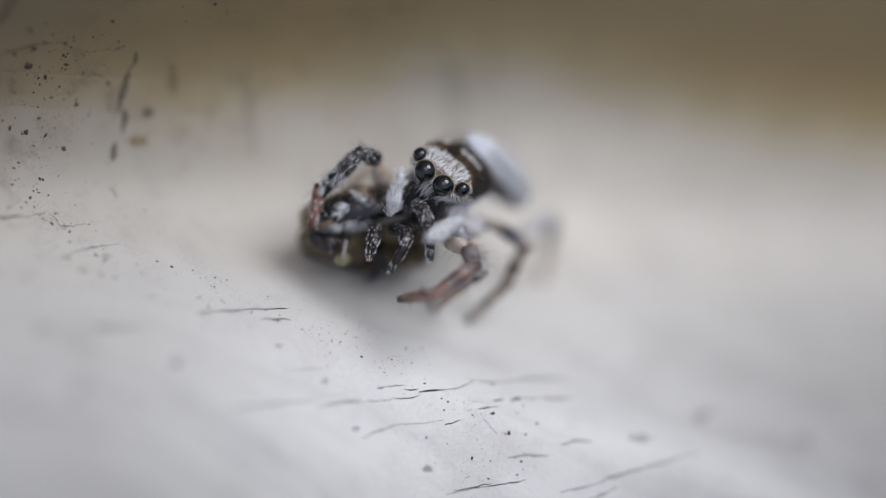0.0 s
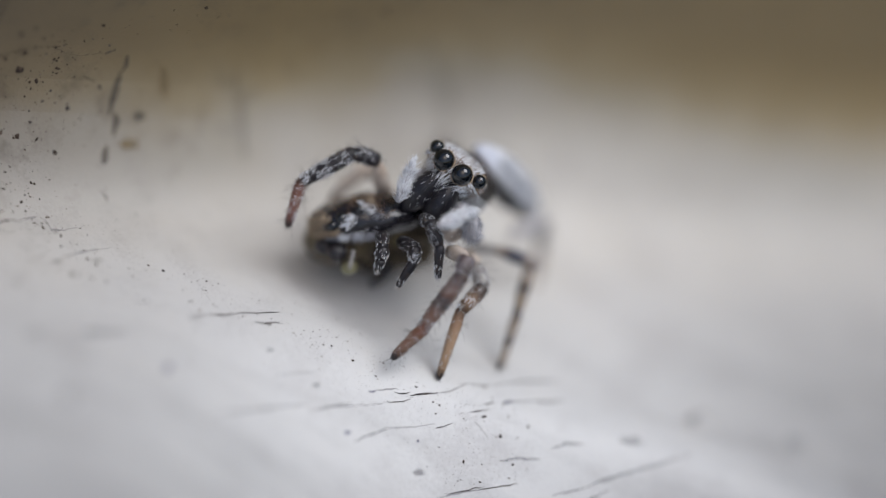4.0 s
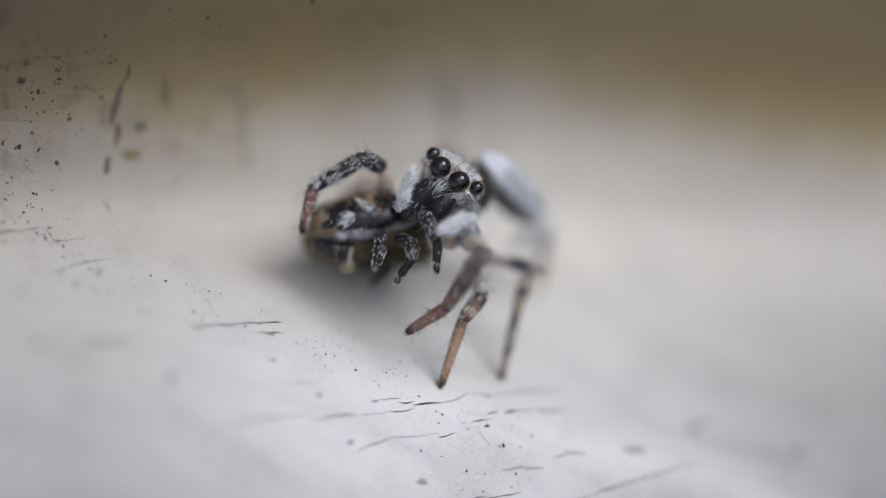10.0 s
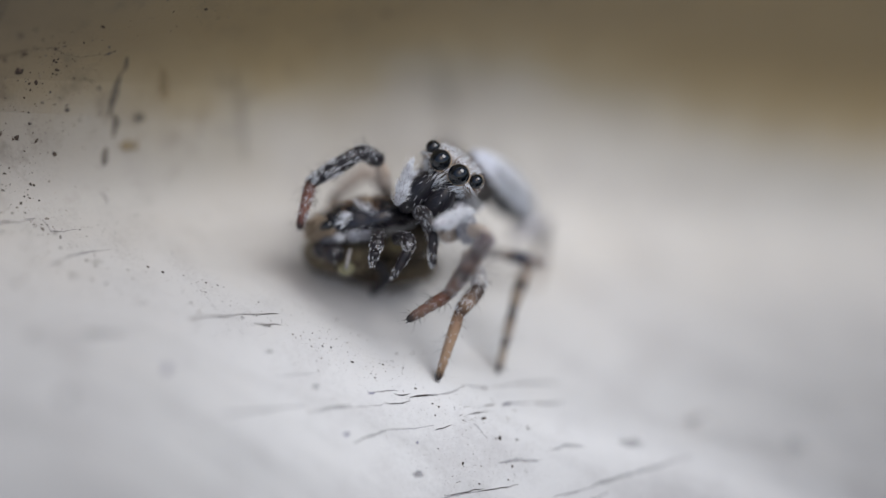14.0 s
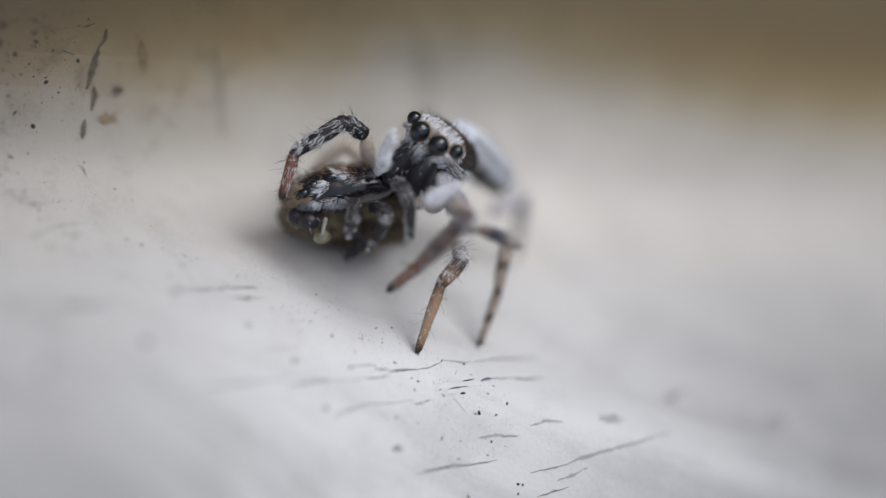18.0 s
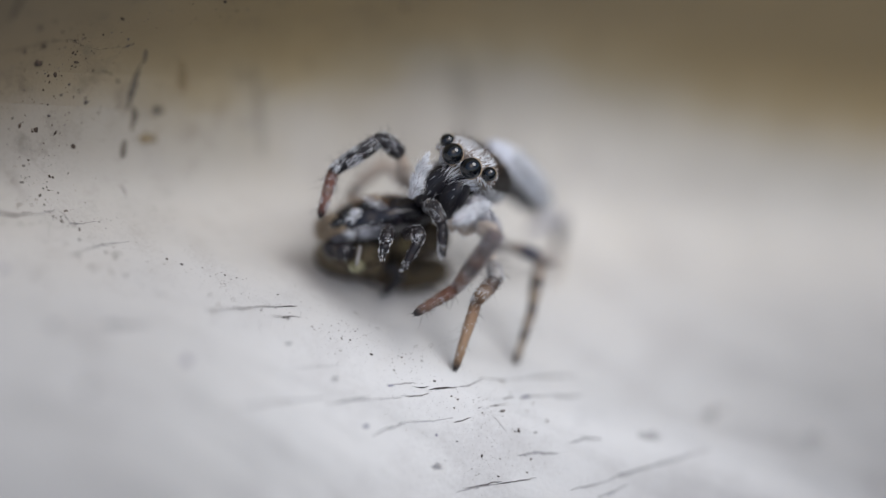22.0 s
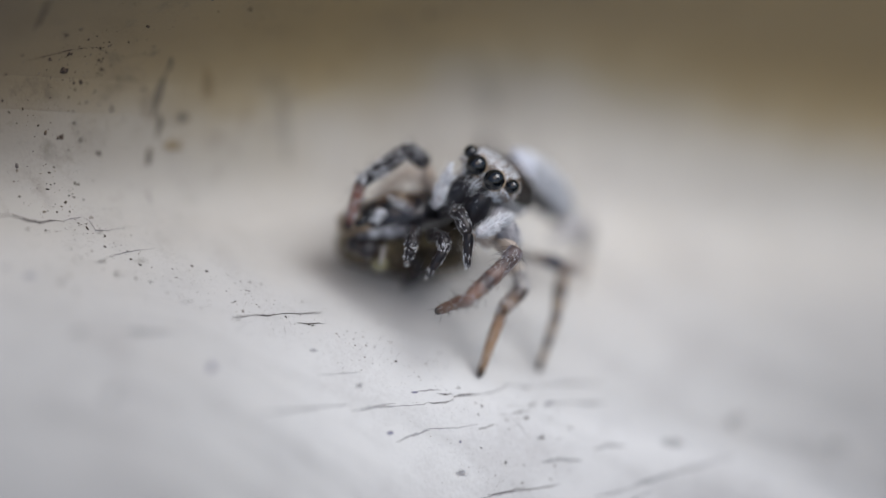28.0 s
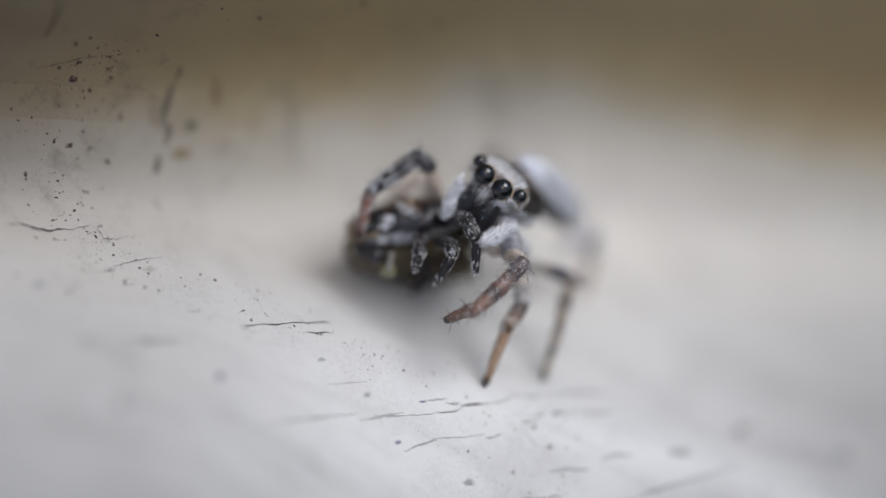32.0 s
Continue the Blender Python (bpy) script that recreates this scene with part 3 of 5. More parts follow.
UPN = Vector((-SLOPE, 0, 1)).normalized()
sill = build_sill()
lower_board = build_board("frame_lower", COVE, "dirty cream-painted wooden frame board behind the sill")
upper_board = build_board("frame_upper", STRIP, "brown-stained and shade-toned frame strip above the cream board")

# splits in the paint of the sill
def crack(points, width, label):
    bm = bmesh.new()
    crack_line(bm, points, width * (1.6 if "pale" in label or "faint" in label else 1.15))
    part("crack", bm, GREY_CRACK if "faint" in label else SMEAR if "pale" in label else CRACK, sill, label)


def wall_mark(points, width, mat):
    bm = bmesh.new()
    crack_line(bm, points, width * 1.35, True)
    part("crack" if width < 0.2 else "streak", bm, mat, lower_board, "dark weathered split in the paint" if width < 0.2 else "soft grey-brown streak down the paint")


crack([(-0.55, -3.19), (-0.42, -3.16), (-0.20, -3.15), (0.05, -3.14)], 0.05, "jagged dark crack")
crack([(0.03, -3.16), (0.20, -3.12), (0.37, -3.09), (0.52, -3.03), (0.63, -2.96)], 0.04, "faint grey crack")
crack([(0.58, -2.98), (0.63, -2.93)], 0.05, "fine dark crack")
crack([(0.64, -2.94), (0.84, -2.97), (1.10, -3.00), (1.32, -2.98)], 0.045, "faint grey crack")
crack([(1.30, -2.98), (1.73, -2.93), (2.17, -2.92), (2.74, -2.91)], 0.08, "pale grey crack")
crack([(-0.90, -3.11), (-0.72, -3.14), (-0.54, -3.11)], 0.03, "fine dark crack")
crack([(-1.32, -3.07), (-1.07, -3.04), (-0.80, -3.04)], 0.04, "faint grey crack")
crack([(-1.80, -3.39), (-1.46, -3.38), (-1.19, -3.35), (-1.04, -3.30)], 0.035, "faint grey crack")
crack([(-1.07, -3.32), (-0.87, -3.33), (-0.70, -3.31), (-0.54, -3.26)], 0.03, "fine dark crack")
crack([(-2.77, -3.50), (-2.29, -3.42), (-1.74, -3.39)], 0.08, "pale grey crack")
crack([(-1.19, -3.90), (-0.82, -3.88), (-0.45, -3.88), (-0.17, -3.84)], 0.045, "pale grey crack")
crack([(-0.20, -3.84), (0.00, -3.80)], 0.03, "faint grey crack")
crack([(0.01, -3.90), (0.18, -3.87), (0.38, -3.81)], 0.035, "jagged dark crack")
crack([(-1.79, -4.19), (-1.49, -4.05), (-1.06, -3.92)], 0.09, "pale grey crack")
crack([(0.95, -5.28), (1.20, -5.24), (1.45, -5.20), (1.65, -5.17), (1.85, -5.13)], 0.035, "jagged dark crack")
crack([(0.05, -5.44), (0.36, -5.36), (0.67, -5.31), (0.98, -5.28)], 0.08, "pale grey crack")
crack([(0.21, -5.35), (0.55, -5.31), (0.75, -5.28), (0.89, -5.23), (1.08, -5.22)], 0.04, "jagged dark crack")
crack([(0.53, -3.61), (0.63, -3.57)], 0.022, "fine dark crack")
crack([(0.75, -3.56), (0.98, -3.54), (1.18, -3.51)], 0.025, "fine dark crack")
crack([(1.07, -3.40), (1.34, -3.35)], 0.03, "fine dark crack")
crack([(1.47, -3.39), (1.60, -3.35), (1.72, -3.35)], 0.055, "jagged dark crack")
crack([(1.70, -3.35), (1.91, -3.34), (2.17, -3.32)], 0.05, "faint grey crack")
crack([(2.10, -3.33), (2.48, -3.37), (2.86, -3.33)], 0.09, "pale grey crack")
crack([(0.85, -3.55), (1.02, -3.52), (1.20, -3.51)], 0.02, "fine dark crack")
crack([(0.86, -3.77), (1.00, -3.91), (1.16, -4.10)], 0.05, "pale grey crack")
crack([(2.58, -5.43), (2.83, -5.36), (3.11, -5.30), (3.40, -5.24)], 0.06, "faint grey crack")
crack([(3.36, -5.25), (3.68, -5.11), (4.12, -4.99)], 0.12, "pale grey crack")
crack([(2.73, -5.96), (2.96, -5.88), (3.17, -5.81), (3.43, -5.74)], 0.07, "faint grey crack")
crack([(3.17, -5.59), (3.49, -5.49), (3.87, -5.29)], 0.1, "pale grey crack")
crack([(-10.53, 0.79), (-10.27, 0.81), (-10.07, 0.75), (-9.87, 0.68), (-9.63, 0.65), (-9.39, 0.69), (-9.18, 0.68)], 0.05, "jagged dark crack")
crack([(-9.18, 0.68), (-9.00, 0.73), (-8.79, 0.78)], 0.05, "faint grey crack")
crack([(-8.73, 0.77), (-8.60, 0.68), (-8.47, 0.48), (-8.19, 0.47), (-7.90, 0.54)], 0.04, "faint grey crack")
crack([(-5.43, -1.44), (-5.19, -1.42), (-4.97, -1.40)], 0.03, "fine dark crack")
crack([(-4.99, -1.40), (-4.80, -1.39), (-4.58, -1.40), (-4.43, -1.37)], 0.045, "jagged dark crack")
crack([(-4.43, -1.37), (-4.19, -1.35), (-3.92, -1.36)], 0.03, "fine dark crack")
crack([(-3.94, -1.37), (-3.70, -1.34), (-3.45, -1.34)], 0.03, "fine dark crack")
crack([(-3.98, -1.56), (-3.77, -1.58), (-3.59, -1.56), (-3.37, -1.60)], 0.03, "fine dark crack")
crack([(-3.76, -1.60), (-3.69, -1.57)], 0.06, "fine dark crack")
crack([(-8.47, -0.27), (-8.13, -0.11), (-7.83, -0.02), (-7.47, 0.05), (-7.17, 0.08)], 0.04, "faint grey crack")
crack([(-8.36, -0.25), (-8.18, -0.21)], 0.05, "fine dark crack")
crack([(-3.54, -2.72), (-3.05, -2.67), (-2.56, -2.65)], 0.03, "pale grey crack")
crack([(-6.60, -1.09), (-6.42, -1.12), (-6.24, -1.07)], 0.04, "faint grey crack")
crack([(3.58, -5.12), (4.21, -4.95), (4.98, -4.75), (5.75, -4.53)], 0.13, "pale grey crack")
crack([(5.58, -3.83), (5.84, -3.71), (6.11, -3.65)], 0.16, "pale grey crack")
crack([(1.43, -4.65), (1.81, -4.59), (2.31, -4.61)], 0.12, "pale grey crack")
crack([(2.57, -4.39), (2.94, -4.27), (3.32, -4.30)], 0.12, "pale grey crack")
crack([(-4.82, -3.54), (-3.75, -3.43), (-2.78, -3.35)], 0.1, "pale grey crack")
crack([(-2.54, -3.41), (-2.18, -3.38), (-1.81, -3.32)], 0.05, "pale grey crack")

wall_mark([(-6.85, 4.39), (-6.88, 4.14), (-7.01, 3.98)], 0.09, STAIN)
wall_mark([(-7.01, 3.99), (-7.12, 3.70), (-7.18, 3.45), (-7.27, 3.11)], 0.18, STAIN)
wall_mark([(-7.16, 3.11), (-7.12, 2.88), (-7.20, 2.58)], 0.17, STAIN)
wall_mark([(-7.35, 2.37), (-7.38, 1.92)], 0.17, STAIN)
wall_mark([(-9.31, 5.74), (-9.42, 5.41), (-9.60, 5.07), (-9.77, 4.86)], 0.12, STAIN)
wall_mark([(-10.01, 4.22), (-9.49, 4.33), (-9.13, 4.44), (-8.74, 4.52), (-8.47, 4.55), (-8.19, 4.41)], 0.05, GRIME)
wall_mark([(-8.14, 4.38), (-7.84, 4.35), (-7.53, 4.40), (-7.29, 4.41)], 0.05, STAIN)
wall_mark([(-7.34, 4.39), (-7.20, 4.45), (-7.09, 4.49)], 0.06, CRACK)
wall_mark([(-4.52, 4.1), (-4.46, 3.6), (-4.40, 3.1), (-4.32, 2.0)], 0.34, STREAK)
wall_mark([(-6.10, 4.15), (-6.06, 3.41)], 0.25, OCHRE)
wall_mark([(0.07, 4.40), (0.18, 3.52), (0.26, 2.74)], 0.5, STREAK)
wall_mark([(-7.82, 3.90), (-7.67, 3.84), (-7.53, 3.80)], 0.09, STAIN)
wall_mark([(-7.40, 1.36), (-7.27, 1.05)], 0.1, STREAK)
wall_mark([(-7.47, 1.36), (-7.29, 1.16)], 0.1, STREAK)


def blot(x, y, rx, ry, mat, wall, name):
    """A flat stain with an uneven rim."""
    bm = bmesh.new()
    layer = bm.loops.layers.uv.new("UVMap")
    rx, ry = rx * 1.25, ry * 1.25
    rim, c = [], None
    for i in range(-1, 22):
        q = 2 * math.pi * i / 22
        k = 0 if i < 0 else 0.8 + 0.4 * noise.noise(Vector((math.cos(q) * 1.5, math.sin(q) * 1.5, x)))
        a, b = x + rx * k * math.cos(q), y + ry * k * math.sin(q)
        p, facing = face_at(a, b)
        p += facing * (0.05 if wall else 0.014)
        v = bm.verts.new(p)
        if i < 0:
            c = v
        else:
            rim.append(v)
    for i in range(22):
        f = bm.faces.new((c, rim[i], rim[(i + 1) % 22]))
        for corner, u in zip(f.loops, (0, 1, 1)):
            corner[layer].uv = (u, 0.5)
    part("stain", bm, mat, lower_board if wall else sill, name)


blot(-6.64, 3.04, 0.2, 0.2, STAIN, True, "grey stain")
blot(-6.86, 2.41, 0.28, 0.24, OCHRE, True, "ochre stain")
blot(-5.78, -2.53, 0.15, 0.17, BLUE_STAIN, False, "bluish stain")
blot(-7.21, -1.76, 0.75, 0.12, SMEAR, False, "grey smear")
blot(-8.63, -1.76, 0.28, 0.09, SMEAR, False, "grey smear")
blot(-7.80, -3.10, 0.22, 0.18, SMEAR, False, "grey smear")
blot(-9.76, -0.54, 0.17, 0.07, BLUE_STAIN, False, "bluish stain")
blot(-10.25, -0.34, 0.1, 0.05, BLUE_STAIN, False, "bluish stain")
blot(-1.38, -3.09, 0.14, 0.04, BLUE_STAIN, False, "bluish stain")
blot(1.58, -3.36, 0.15, 0.05, BLUE_STAIN, False, "bluish stain")
blot(-0.38, -4.19, 0.05, 0.05, BLUE_STAIN, False, "bluish stain")
blot(-0.32, -4.87, 0.16, 0.1, SMEAR, False, "grey smear")
blot(-0.38, -4.88, 0.16, 0.11, SMEAR, False, "grey smear")
blot(-3.62, -2.17, 0.12, 0.06, SMEAR, False, "grey smear")
blot(5.77, -3.80, 0.3, 0.16, SMEAR, False, "grey smear")
blot(8.11, -4.35, 0.4, 0.2, SMEAR, False, "grey smear")
blot(4.34, -4.25, 0.4, 0.18, SMEAR, False, "grey smear")
blot(-1.92, -3.98, 0.14, 0.07, BLUE_STAIN, False, "bluish stain")
blot(-2.62, -2.94, 0.15, 0.08, SMEAR, False, "grey smear")
blot(-7.44, -0.21, 0.2, 0.1, STREAK, False, "grey smear")
blot(-8.38, 0.44, 0.12, 0.08, STREAK, False, "grey smear")
blot(-3.65, -1.62, 0.06, 0.03, STAIN, False, "grey stain")

# dirt
bm = bmesh.new()
for x, y, n, spread, size in ((-7.9, -0.6, 60, 1.3, 0.05), (-8.8, 0.1, 90, 1.4, 0.05), (-5.2, -1.15, 60, 0.9, 0.045), (-4.2, -1.45, 40, 0.8, 0.045), (-2.4, -1.95, 55, 0.9, 0.04),
                              (-1.2, -2.6, 50, 0.6, 0.035), (0.4, -3.2, 50, 0.9, 0.028), (0.8, -3.9, 40, 0.8, 0.028), (0.6, -4.8, 40, 0.7, 0.028), (1.4, -4.3, 18, 0.6, 0.035), (-6.5, -0.9, 50, 1.0, 0.045), (-9.0, 0.7, 60, 0.8, 0.05), (-8.6, -0.3, 120, 2.2, 0.035), (-4.5, -1.4, 160, 2.6, 0.028), (-1.0, -2.3, 140, 2.0, 0.024), (0.8, -4.2, 160, 1.8, 0.022), (1.6, -3.7, 40, 1.0, 0.026), (1.2, -5.0, 60, 1.2, 0.026), (-2.0, -1.6, 60, 1.4, 0.022),
                              (-8.0, -0.2, 520, 2.2, 0.013), (-4.8, -1.4, 640, 2.4, 0.012), (-2.0, -2.3, 520, 2.0, 0.012), (0.2, -3.3, 640, 1.6, 0.012), (1.0, -4.4, 520, 1.6, 0.012)):
    for _ in range(n):
        p = on_floor(x + random.gauss(0, spread * 0.6), y + random.gauss(0, spread * 0.32))
        speck(bm, p, 0.85 * size * min(2.6, random.lognormvariate(-0.45, 0.55)), UPN, random.choice((0, 1, 1, 1, 2)))
tagged(part("dirt_specks", bm, [CRACK, GRIME, CRUMB_GREY], None), "fine dark dirt specks strewn on the white sill", "dirt", kind="stuff")
bm = bmesh.new()
for x, y, n, spread, size in ((-8.9, 3.9, 44, 0.9, 0.065), (-8.7, 4.55, 70, 0.9, 0.05), (-8.0, 4.3, 34, 0.8, 0.05), (-8.9, 2.6, 30, 1.0, 0.06), (-8.2, 3.2, 26, 1.0, 0.05),
                              (-6.9, 5.1, 26, 1.2, 0.05), (-5.2, 5.3, 14, 0.8, 0.04), (-9.1, 1.6, 40, 1.0, 0.05), (-8.7, 2.4, 36, 1.6, 0.045), (-8.4, 3.6, 36, 1.2, 0.06), (-9.6, 3.2, 30, 1.0, 0.06), (-9.6, 1.8, 30, 1.2, 0.05)):
    for _ in range(n):
        p, facing = face_at(x + random.gauss(0, spread * 0.6), y + random.gauss(0, spread * 0.35))
        if facing.z < 0.97:
            speck(bm, p + facing * 0.01, size * min(2.2, random.lognormvariate(-0.8, 0.65)), facing, random.choice((0, 1, 1, 1, 1, 2)))
tagged(part("wall_dirt_specks", bm, [CRACK, GRIME, CRUMB_GREY], None), "brown dirt specks stuck to the cream frame board", "dirt", kind="stuff")


def crumb(x, y, size):
    bm = bmesh.new()
    p, facing = face_at(x, y)
    speck(bm, p + facing * 0.008, size * 0.85, facing)
    tagged(part("dirt_crumb", bm, GRIME, None), "dark brown crumb of dirt stuck to the painted wood", "dirt", "dirt crumbs")


crumb(-9.18, 4.01, 0.22)
crumb(-9.58, 2.64, 0.13)
crumb(-9.23, 2.57, 0.15)
crumb(-9.32, 2.52, 0.1)
crumb(-8.44, 2.20, 0.13)
crumb(-7.90, 2.96, 0.12)
crumb(-8.82, 3.78, 0.12)
crumb(-8.96, 3.76, 0.1)
crumb(-8.41, 4.26, 0.1)
crumb(-8.99, 4.38, 0.08)
crumb(-9.45, 4.26, 0.12)
crumb(-7.31, 5.01, 0.12)
crumb(-5.07, 5.41, 0.09)
crumb(-5.73, 5.04, 0.06)
crumb(-5.19, 5.10, 0.05)
crumb(-4.83, 5.22, 0.06)
crumb(-1.12, 5.42, 0.15)
crumb(-2.76, 5.80, 0.18)
crumb(-10.41, 3.91, 0.1)
crumb(-8.17, 4.65, 0.06)
crumb(-9.08, 3.44, 0.09)
crumb(-9.53, 1.39, 0.14)
crumb(-8.65, 0.53, 0.12)
crumb(-9.91, 0.50, 0.1)
crumb(-9.52, 0.47, 0.07)
crumb(-8.60, -0.06, 0.07)
crumb(-7.65, -0.16, 0.09)
crumb(-7.45, -0.29, 0.08)
crumb(-7.51, -0.59, 0.1)
crumb(-7.79, -0.53, 0.06)
crumb(-2.47, -2.06, 0.07)
crumb(-2.29, -2.09, 0.06)
crumb(1.08, -3.66, 0.17)
crumb(1.44, -4.09, 0.1)
crumb(0.63, -4.64, 0.1)
crumb(-0.41, -3.00, 0.06)
crumb(0.09, -3.40, 0.06)
crumb(-0.05, -3.33, 0.05)
crumb(0.01, -3.59, 0.05)
crumb(0.63, -3.70, 0.05)
crumb(0.99, -5.10, 0.07)
crumb(1.75, -3.51, 0.09)
crumb(2.06, -3.89, 0.08)
crumb(1.45, -4.10, 0.09)
crumb(1.63, -5.02, 0.06)
crumb(1.72, -4.73, 0.06)
crumb(2.31, -5.66, 0.09)
crumb(2.41, -5.68, 0.08)
crumb(2.31, -5.88, 0.08)
crumb(1.21, -5.95, 0.14)
crumb(1.10, -3.03, 0.07)
crumb(0.91, -3.24, 0.05)
crumb(1.26, -3.26, 0.05)
crumb(-0.44, -2.99, 0.06)


# ---- the hunting spider ----
spider = new("jumping_spider")
SPIDER_BASE = on_floor(1.2, -0.4)
spider.location = SPIDER_BASE * MM
tagged(spider, "black and white jumping spider holding prey on the sill", "spider")


def turned(x, y, d, roll, yaw, pitch):
    """A pose in the spider's space: place by V, then the head's turn seen from the lens."""
    turn = VIEW @ Matrix.Rotation(radians(roll), 3, "Z") @ Matrix.Rotation(radians(yaw), 3, "Y") @ Matrix.Rotation(radians(pitch), 3, "X")
    return Matrix.Translation((V(x, y, d) - SPIDER_BASE) * MM) @ turn.to_4x4()


def build_head():
    stations = [(-0.06, 0.30, 0.14, -0.20), (-0.09, 0.48, 0.22, -0.27), (-0.17, 0.60, 0.30, -0.33), (-0.30, 0.67, 0.37, -0.38), (-0.6, 0.73, 0.43, -0.48),
                (-1.0, 0.79, 0.46, -0.60), (-1.4, 0.80, 0.42, -0.64), (-1.8, 0.70, 0.30, -0.60), (-2.1, 0.38, 0.0, -0.5), (-2.2, 0.2, -0.15, -0.42)]
    bm = bmesh.new()
    rings = []
    for z, w, t, b in stations:
        ring = []
        for i in range(32):
            q = 2 * math.pi * i / 32
            c, s = math.cos(q), math.sin(q)
            e = 0.78
            x = w * math.copysign(abs(c) ** e, c)
            y = (t + b) / 2 + (t - b) / 2 * math.copysign(abs(s) ** e, s)
            ring.append((x, y, z))
        rings.append(ring)
    faces = loft(bm, list(reversed(rings)))
    bmesh.ops.recalc_face_normals(bm, faces=bm.faces)
    bm.normal_update()
    for f in faces:
        c = f.calc_center_median()
        if c.z > -0.5 and c.y > -0.25:
            f.material_index = 4
    eyes = [(-0.264, 0, 0.225), (0.264, 0, 0.225), (-0.625, 0.13, 0.16), (0.625, 0.13, 0.16)]
    for p, nrm in scatter(faces, 11000):
        if min(math.hypot(p.x - ex, p.y - ey) - er for ex, ey, er in eyes) < 0.0 and p.z > -0.4:
            continue
        if p.z > -0.5 and p.y < -0.12 and random.random() < 0.25:
            continue
        if p.z > -0.5 and p.y < -0.12:      # cheeks and lip: long white hairs hanging inwards
            k = noise.noise(p * 7)
            way = Vector((-1.5 * p.x - 0.1 + 0.5 * k, -0.62, 0.35)) + nrm * (0.2 + 0.25 * k)
            hair(bm, p, way, random.uniform(0.16, 0.36), 0.0056, 1 if random.random() < 0.9 else 2, (-p.x, -0.4, -0.2))
        elif p.z > -0.52 + 0.12 * noise.noise(p * 4) and p.y > 0.02:     # the white patch above and between the eyes
            way = Vector((random.uniform(-0.3, 0.3) + 0.3 * p.x, 0.5, -0.7)) + nrm * 0.25
            hair(bm, p, way, random.uniform(0.07, 0.14), 0.0072, 1 if random.random() < 0.86 - 0.5 * max(0, -p.z - 0.3) else random.choice((2, 3)))
        elif p.z > -0.5:
            hair(bm, p, Vector((p.x, -0.4, 0.2)) + nrm * 0.3, random.uniform(0.1, 0.16), 0.011, 1 if random.random() < 0.6 else 3)
        else:
            k = noise.noise(p * 2.3)
            way = Vector((random.uniform(-0.3, 0.3), 0.1, -1)) + nrm * 0.3
            pale = abs(p.x) > 0.5 and p.y < -0.12
            kind = 1 if (pale or (k > 0.35 and p.y > 0.2)) and random.random() < 0.85 else (3 if p.y > 0.2 and random.random() < 0.45 + 1.2 * (p.z + 0.7) + 0.7 * k else 2)
            hair(bm, p, way, random.uniform(0.09, 0.17), 0.008, kind)
    for p, nrm in scatter(faces, 260):
        if p.y > 0.2:
            hair(bm, p, nrm + Vector((random.uniform(-0.4, 0.4), 0.2, 0.4)), random.uniform(0.12, 0.3), 0.0048, random.choice((2, 2, 3)))
    head = part("cephalothorax", bm, [CUTICLE, HAIR_WHITE, HAIR_DARK, HAIR_BROWN, WHITE_SKIN], spider, "dark carapace with a white-haired face")
    for x, y, z, r, label in ((-0.264, 0, -0.02, 0.243, "large black front eye"), (0.264, 0, -0.02, 0.243, "large black front eye"),
                              (-0.618, 0.13, -0.235, 0.166, "small black side eye"), (0.618, 0.13, -0.235, 0.166, "small black side eye"),
                              (-0.60, 0.25, -1.12, 0.11, "small black rear eye"), (0.60, 0.25, -1.12, 0.11, "small black rear eye")):
        bm = bmesh.new()
        ellipsoid(bm, (0, 0, 0), (r, r, r * 1.05), seg=40, rows=24)
        eye_part = part("eye", bm, EYE, head, label)
        eye_part.location = Vector((x, y, z)) * MM
        bm = bmesh.new()
        ring = []
        for i in range(36):
            q = 2 * math.pi * i / 36
            rr = r * (0.97 + 0.03 * math.sin(5 * q + x))
            ring.append((rr, q))
        rows = []
        for k in range(8):
            a = 2 * math.pi * k / 8
            th = r * 0.075
            rows.append([((rr + th * math.cos(a)) * math.cos(q), (rr + th * math.cos(a)) * math.sin(q), th * math.sin(a)) for rr, q in ring])
        rows.append(rows[0])
        loft(bm, rows, close=False)
        bmesh.ops.recalc_face_normals(bm, faces=bm.faces)
        rim = part("eye_rim", bm, CUTICLE if z < -0.8 else RIM, head, "dark rim round the eye" if z < -0.8 else "tan rim round the eye")
        tilt = Matrix.Rotation(radians(55 if abs(x) > 0.6 and z < -0.8 else 26 if abs(x) > 0.6 else 6) * math.copysign(1, x), 4, "Y")
        rim.matrix_local = Matrix.Translation(Vector((x, y, z - 0.1 * r)) * MM) @ tilt
    for side in (-1, 1):
        bm = bmesh.new()
        faces = ellipsoid(bm, (side * 0.26, -0.80, -0.34), (0.30, 0.62, 0.32), Euler((radians(14), 0, radians(side * 6))), seg=26, rows=18, lump=0.05)
        bm.normal_update()
        for p, nrm in scatter(faces, 120):
            if p.z > -0.3:
                hair(bm, p, nrm * 0.5 + Vector((0, -0.7, 0.2)), random.uniform(0.1, 0.24), 0.0042, 1 if random.random() < 0.3 else 2)
        part("chelicera", bm, [JAW, HAIR_WHITE, HAIR_DARK], head, "black jaw with sparse white hairs")
    for side in (-1, 1):
        bm = bmesh.new()
        faces = ellipsoid(bm, (side * 0.6, -0.56, -0.95), (0.17, 0.27, 0.52), Euler((radians(12), 0, radians(side * 20))), lump=0.08)
        bm.normal_update()
